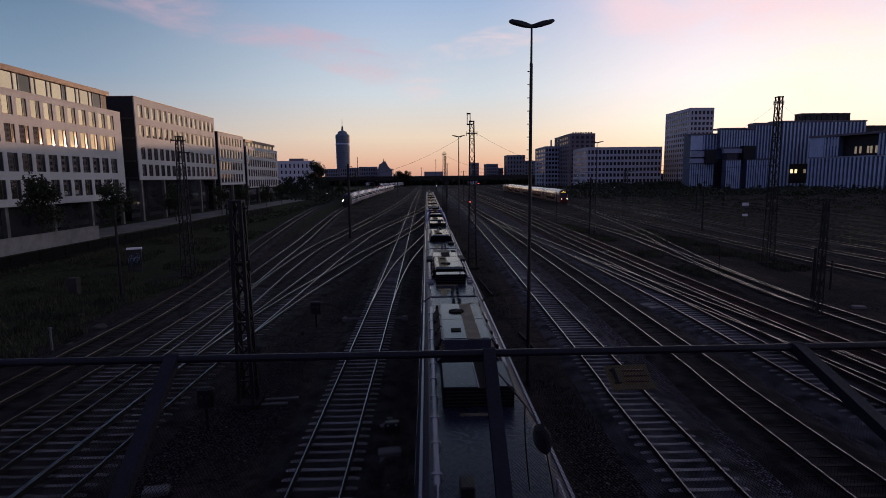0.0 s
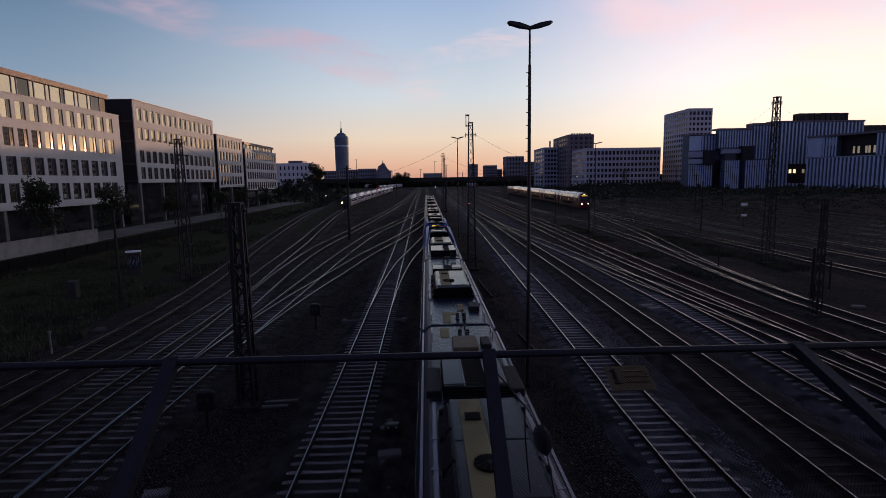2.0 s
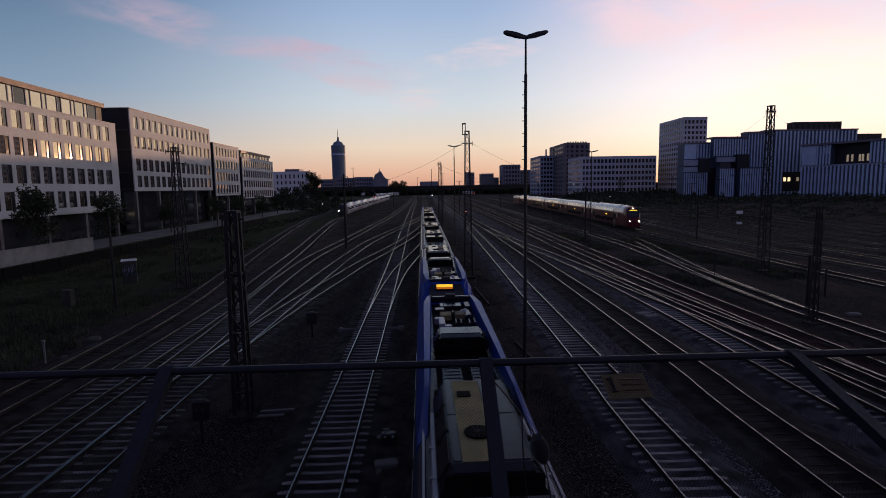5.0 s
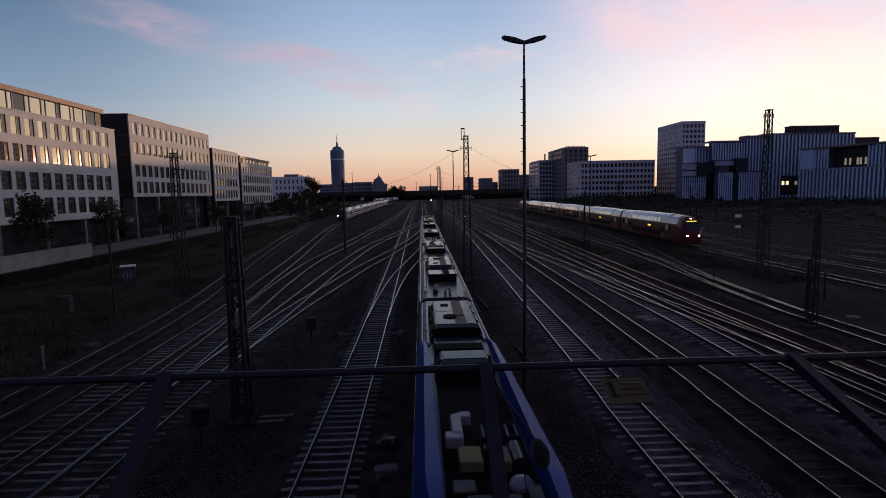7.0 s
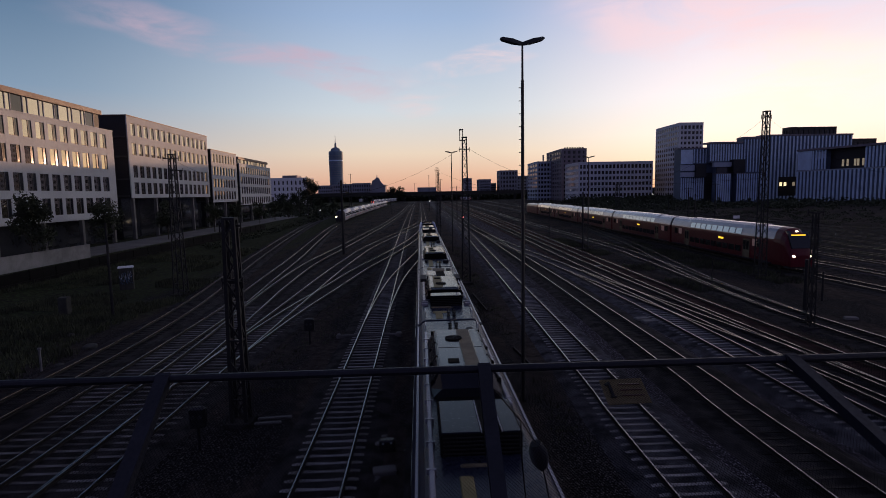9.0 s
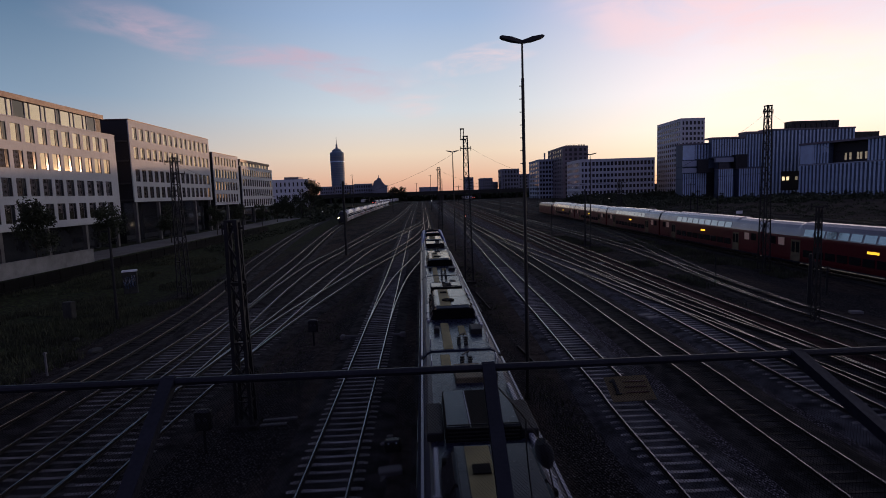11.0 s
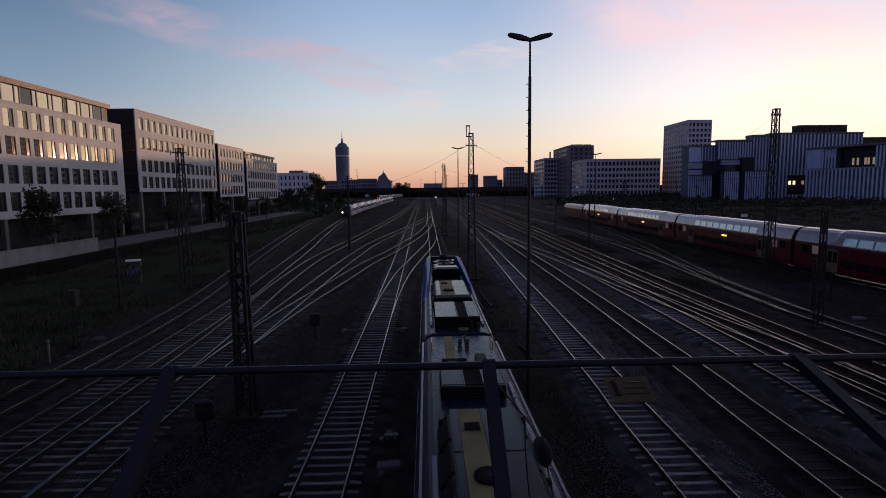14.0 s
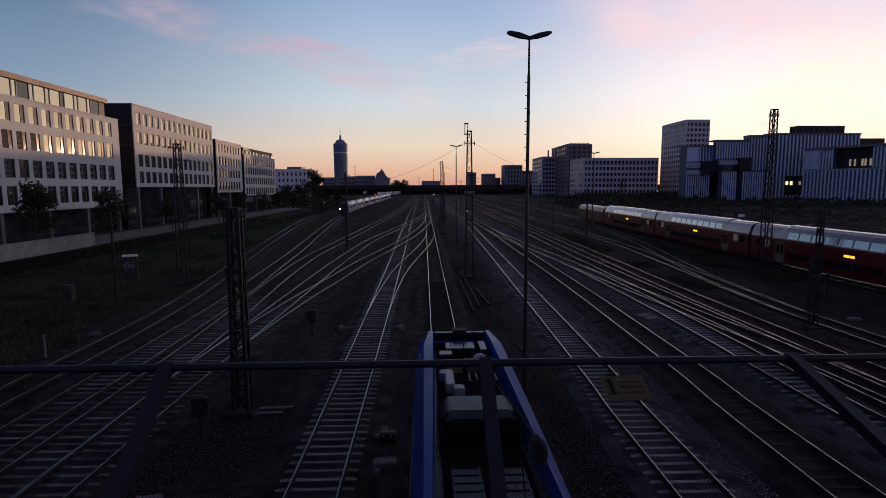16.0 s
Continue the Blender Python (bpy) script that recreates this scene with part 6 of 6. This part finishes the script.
        loft(bm, [[(-x, y - .04, z), (x, y - .04, z), (x, y + .1, z - .05), (-x, y + .1, z - .05)] for y, x, z in ((a0 - 1.22, .95, 4.12), (a0 - 1.72, 1.02, 3.80), (a0 - 2.24, 1.05, 2.85), (a0 - 2.42, 1.0, 2.35))])
        part("windscreen", fixed(bm), "screen_glass", c)
        bm = bmesh.new()
        box(bm, -.75, .75, a0 - 1.86, a0 - 1.74, 3.50, 3.74)
        part("front_display", bm, "lamp_amber", c, "amber destination display")
        bm = bmesh.new()
        beam(bm, (0, a0 - 1.62, 4.0), (0, a0 - 1.42, 4.0), .22, sides=14)
        part("top_lamp", bm, "lamp_white", c)
        for s in (-1, 1):
            bm = bmesh.new()
            beam(bm, (s * .86, a0 - 2.62, 1.55), (s * .86, a0 - 2.38, 1.55), .25, sides=14)
            part("headlamp", bm, "lamp_white", c)
        bm = bmesh.new()
        soft_box(bm, -1.2, 1.2, a0 - 2.5, a0 - 1.5, .25, .95, .1)
        part("bumper", bm, "train_dark", c)
    return c


def locomotive(L):
    c = thing("locomotive", "red electric locomotive with a grey roof", "locomotive", "cars of the red train")
    h = L / 2 - .3
    prof = [(1.45, .5), (1.48, 1.2), (1.48, 3.0), (1.30, 3.6), (.9, 3.85)]
    bm = bmesh.new()
    loft(bm, [[(x * k, y, z * q) for x, z in prof] + [(-x * k, y, z * q) for x, z in reversed(prof)] for y, k, q in ((-h, .9, .62), (-h + .7, 1, 1), (h - .7, 1, 1), (h, .9, .62))])
    part("body", fixed(bm), "train_red", c)
    bm = bmesh.new()
    box(bm, -.95, .95, -h + 1.2, h - 1.2, 3.84, 4.05, taper=.1)
    part("roof", bm, "red_roof", c)
    for s in (-1, 1):
        bm = bmesh.new()
        y = s * (h - 4)
        for xx in (-.5, .5):
            beam(bm, (xx, y, 4.05), (xx * .8, y + s * 1.1, 4.30), .06)
        beam(bm, (-.8, y + s * 1.1, 4.32), (.8, y + s * 1.1, 4.32), .06)
        part("pantograph", bm, "train_dark", c)
        bm = bmesh.new()
        box(bm, -1.1, 1.1, s * (h - .42) - .05, s * (h - .42) + .05, 2.5, 3.3)
        part("windscreen", bm, "screen_glass", c)
        bogie(c, s * (h - 4))
    return c


red_front = deck_car(28.8, True)
red_mid = deck_car(28.8, False)
red_train = [(red_front, 14.4, 28.8)]
for i in range(4):
    c = red_mid if i == 0 else copy_thing(red_mid, Matrix())
    red_train.append((c, 28.8 * (i + 1.5), 28.8))
red_train.append((locomotive(24.0), 28.8 * 5 + 12.0, 24.0))


# -- white express trains standing in the yard --
ICE = [(1.30, .5), (1.46, 1.2), (1.48, 2.4), (1.36, 3.1), (1.05, 3.65), (.5, 3.88), (0, 3.92)]


def express_ring(y, k=1.0, top=1.0, low=.5):
    r = [(x * k, max(low, z * top)) for x, z in ICE]
    return [(x, y, z) for x, z in r] + [(-x, y, z) for x, z in reversed(r[:-1])]


def express_car(L, lamps=None):
    c = thing("express_car", "white express car with a red stripe" + (" and lit nose lamps" if lamps else ""), "train car", "cars of the express trains")
    h = L / 2 - .2
    a0 = -h + (4.5 if lamps else 0)
    bm = bmesh.new()
    loft(bm, [express_ring(a0), express_ring(h)], smooth=True)
    part("body", fixed(bm), "ice_white", c)
    for s in (-1, 1):
        bm = bmesh.new()
        box(bm, s * 1.475 - .02, s * 1.475 + .02, a0 + .5, h - .4, 1.25, 1.42)
        part("stripe", bm, "ice_red", c, "thin red stripe")
        bm = bmesh.new()
        solid(bm, [(s * 1.49, a0 + 1, 1.95), (s * 1.49, h - 1, 1.95), (s * 1.41, h - 1, 2.75), (s * 1.41, a0 + 1, 2.75),
                   (s * 1.51, a0 + 1, 1.95), (s * 1.51, h - 1, 1.95), (s * 1.44, h - 1, 2.76), (s * 1.44, a0 + 1, 2.76)], BOX)
        part("window_band", fixed(bm), "screen_glass", c)
    for yy in (-3, 4):
        bm = bmesh.new()
        soft_box(bm, -.8, .8, yy - 1.4, yy + 1.4, 3.78, 4.02, .06)
        part("roof_box", bm, "roof_grey", c)
    for y in (-h + 3.4, h - 3.2):
        bogie(c, y)
    if lamps:
        bm = bmesh.new()
        loft(bm, [express_ring(a0), express_ring(a0 - 1.6, .98, .94), express_ring(a0 - 3.0, .88, .72), express_ring(a0 - 4.0, .7, .47), express_ring(a0 - 4.5, .45, .30)], smooth=True)
        part("nose", fixed(bm), "train_dark", c, "rounded dark nose")
        bm = bmesh.new()
        loft(bm, [[(-x, y - .05, z), (x, y - .05, z), (x, y + .2, z - .1), (-x, y + .2, z - .1)] for y, x, z in ((a0 - 1.7, .7, 3.64), (a0 - 2.5, .85, 3.15), (a0 - 3.1, .8, 2.72))])
        part("windscreen", fixed(bm), "screen_glass", c)
        for s in (-1, 1):
            bm = bmesh.new()
            beam(bm, (s * .86, a0 - 3.75, 1.75), (s * .84, a0 - 3.0, 1.85), .62, sides=12)
            part("nose_lamp", bm, lamps, c)
    return c


heads = express_car(25.5, "lamp_white")
tails = express_car(25.5, "lamp_red")
plain = express_car(25.5)


def along(line, s0, pitch):
    """The pose of a car whose middle is s0 metres up the line in y, set on two bogies."""
    def at(y):
        for a, b in zip(line, line[1:]):
            if a.y <= y <= b.y:
                return a.lerp(b, (y - a.y) / max(1e-6, b.y - a.y))
        return line[0] + (line[1] - line[0]) * ((y - line[0].y) / (line[1].y - line[0].y)) if y < line[0].y else line[-1]
    a, b = at(s0 - pitch * .35), at(s0 + pitch * .35)
    m = (a + b) / 2
    return Matrix.Translation((m.x, m.y, 0)) @ Matrix.Rotation(math.atan2(a.x - b.x, b.y - a.y), 4, "Z")


ice = smooth_line(ICE_LINE)
heads.matrix_basis = along(ice, 169.5 + 12.7, 25.5)
plain.matrix_basis = along(ice, 169.5 + 38.2, 25.5)
for k in range(2, 9):
    copy_thing(plain, along(ice, 169.5 + 12.7 + 25.5 * k, 25.5))
for x0, y0, n, t in ((-42.0, 478, 7, tails), (-70, 640, 4, plain), (56.5, 596, 6, tails)):
    for k in range(n):
        m = pose(x0 * (1 - .05 * k), y0 + 12.7 + 25.5 * k, 0, rz=-1.5 * (1 if x0 < 0 else -1))
        if k == 0 and t is tails and x0 < 0:
            tails.matrix_basis = m
        else:
            copy_thing(t if k == 0 else plain, m)
bm = bmesh.new()
for x0 in (-39, -64, 52):
    box(bm, x0 - 1.2, x0 + 1.2, 450, 640, -.33, -.19)
tagged(part("far_track_bed", bm, "ballast"), "far ballast beds under standing trains", "track bed", kind="structure")


# ---- motion of the trains ----
def motions():
    times = [k * 1.0 for k in range(17)]
    for car, y, turned in near_train:
        walk(car, [(t, pose(TX, y - SPEED * t, 0, rz=turned)) for t in times])
    line = smooth_line(RED_LINE)
    head = ((0, 170.5), (2, 143.0), (3.5, 122.0), (5, 102.5), (7, 77.4), (9, 52.9), (11, 29.6), (12.5, 12.7), (14.5, -9.1), (16, -25.3))

    def head_at(t):
        for (a, p), (b, q) in zip(head, head[1:]):
            if a <= t <= b:
                return p + (q - p) * (t - a) / (b - a)
    for car, back, pitch in red_train:
        walk(car, [(t, along(line, head_at(t) + back, pitch)) for t in times])


motions()
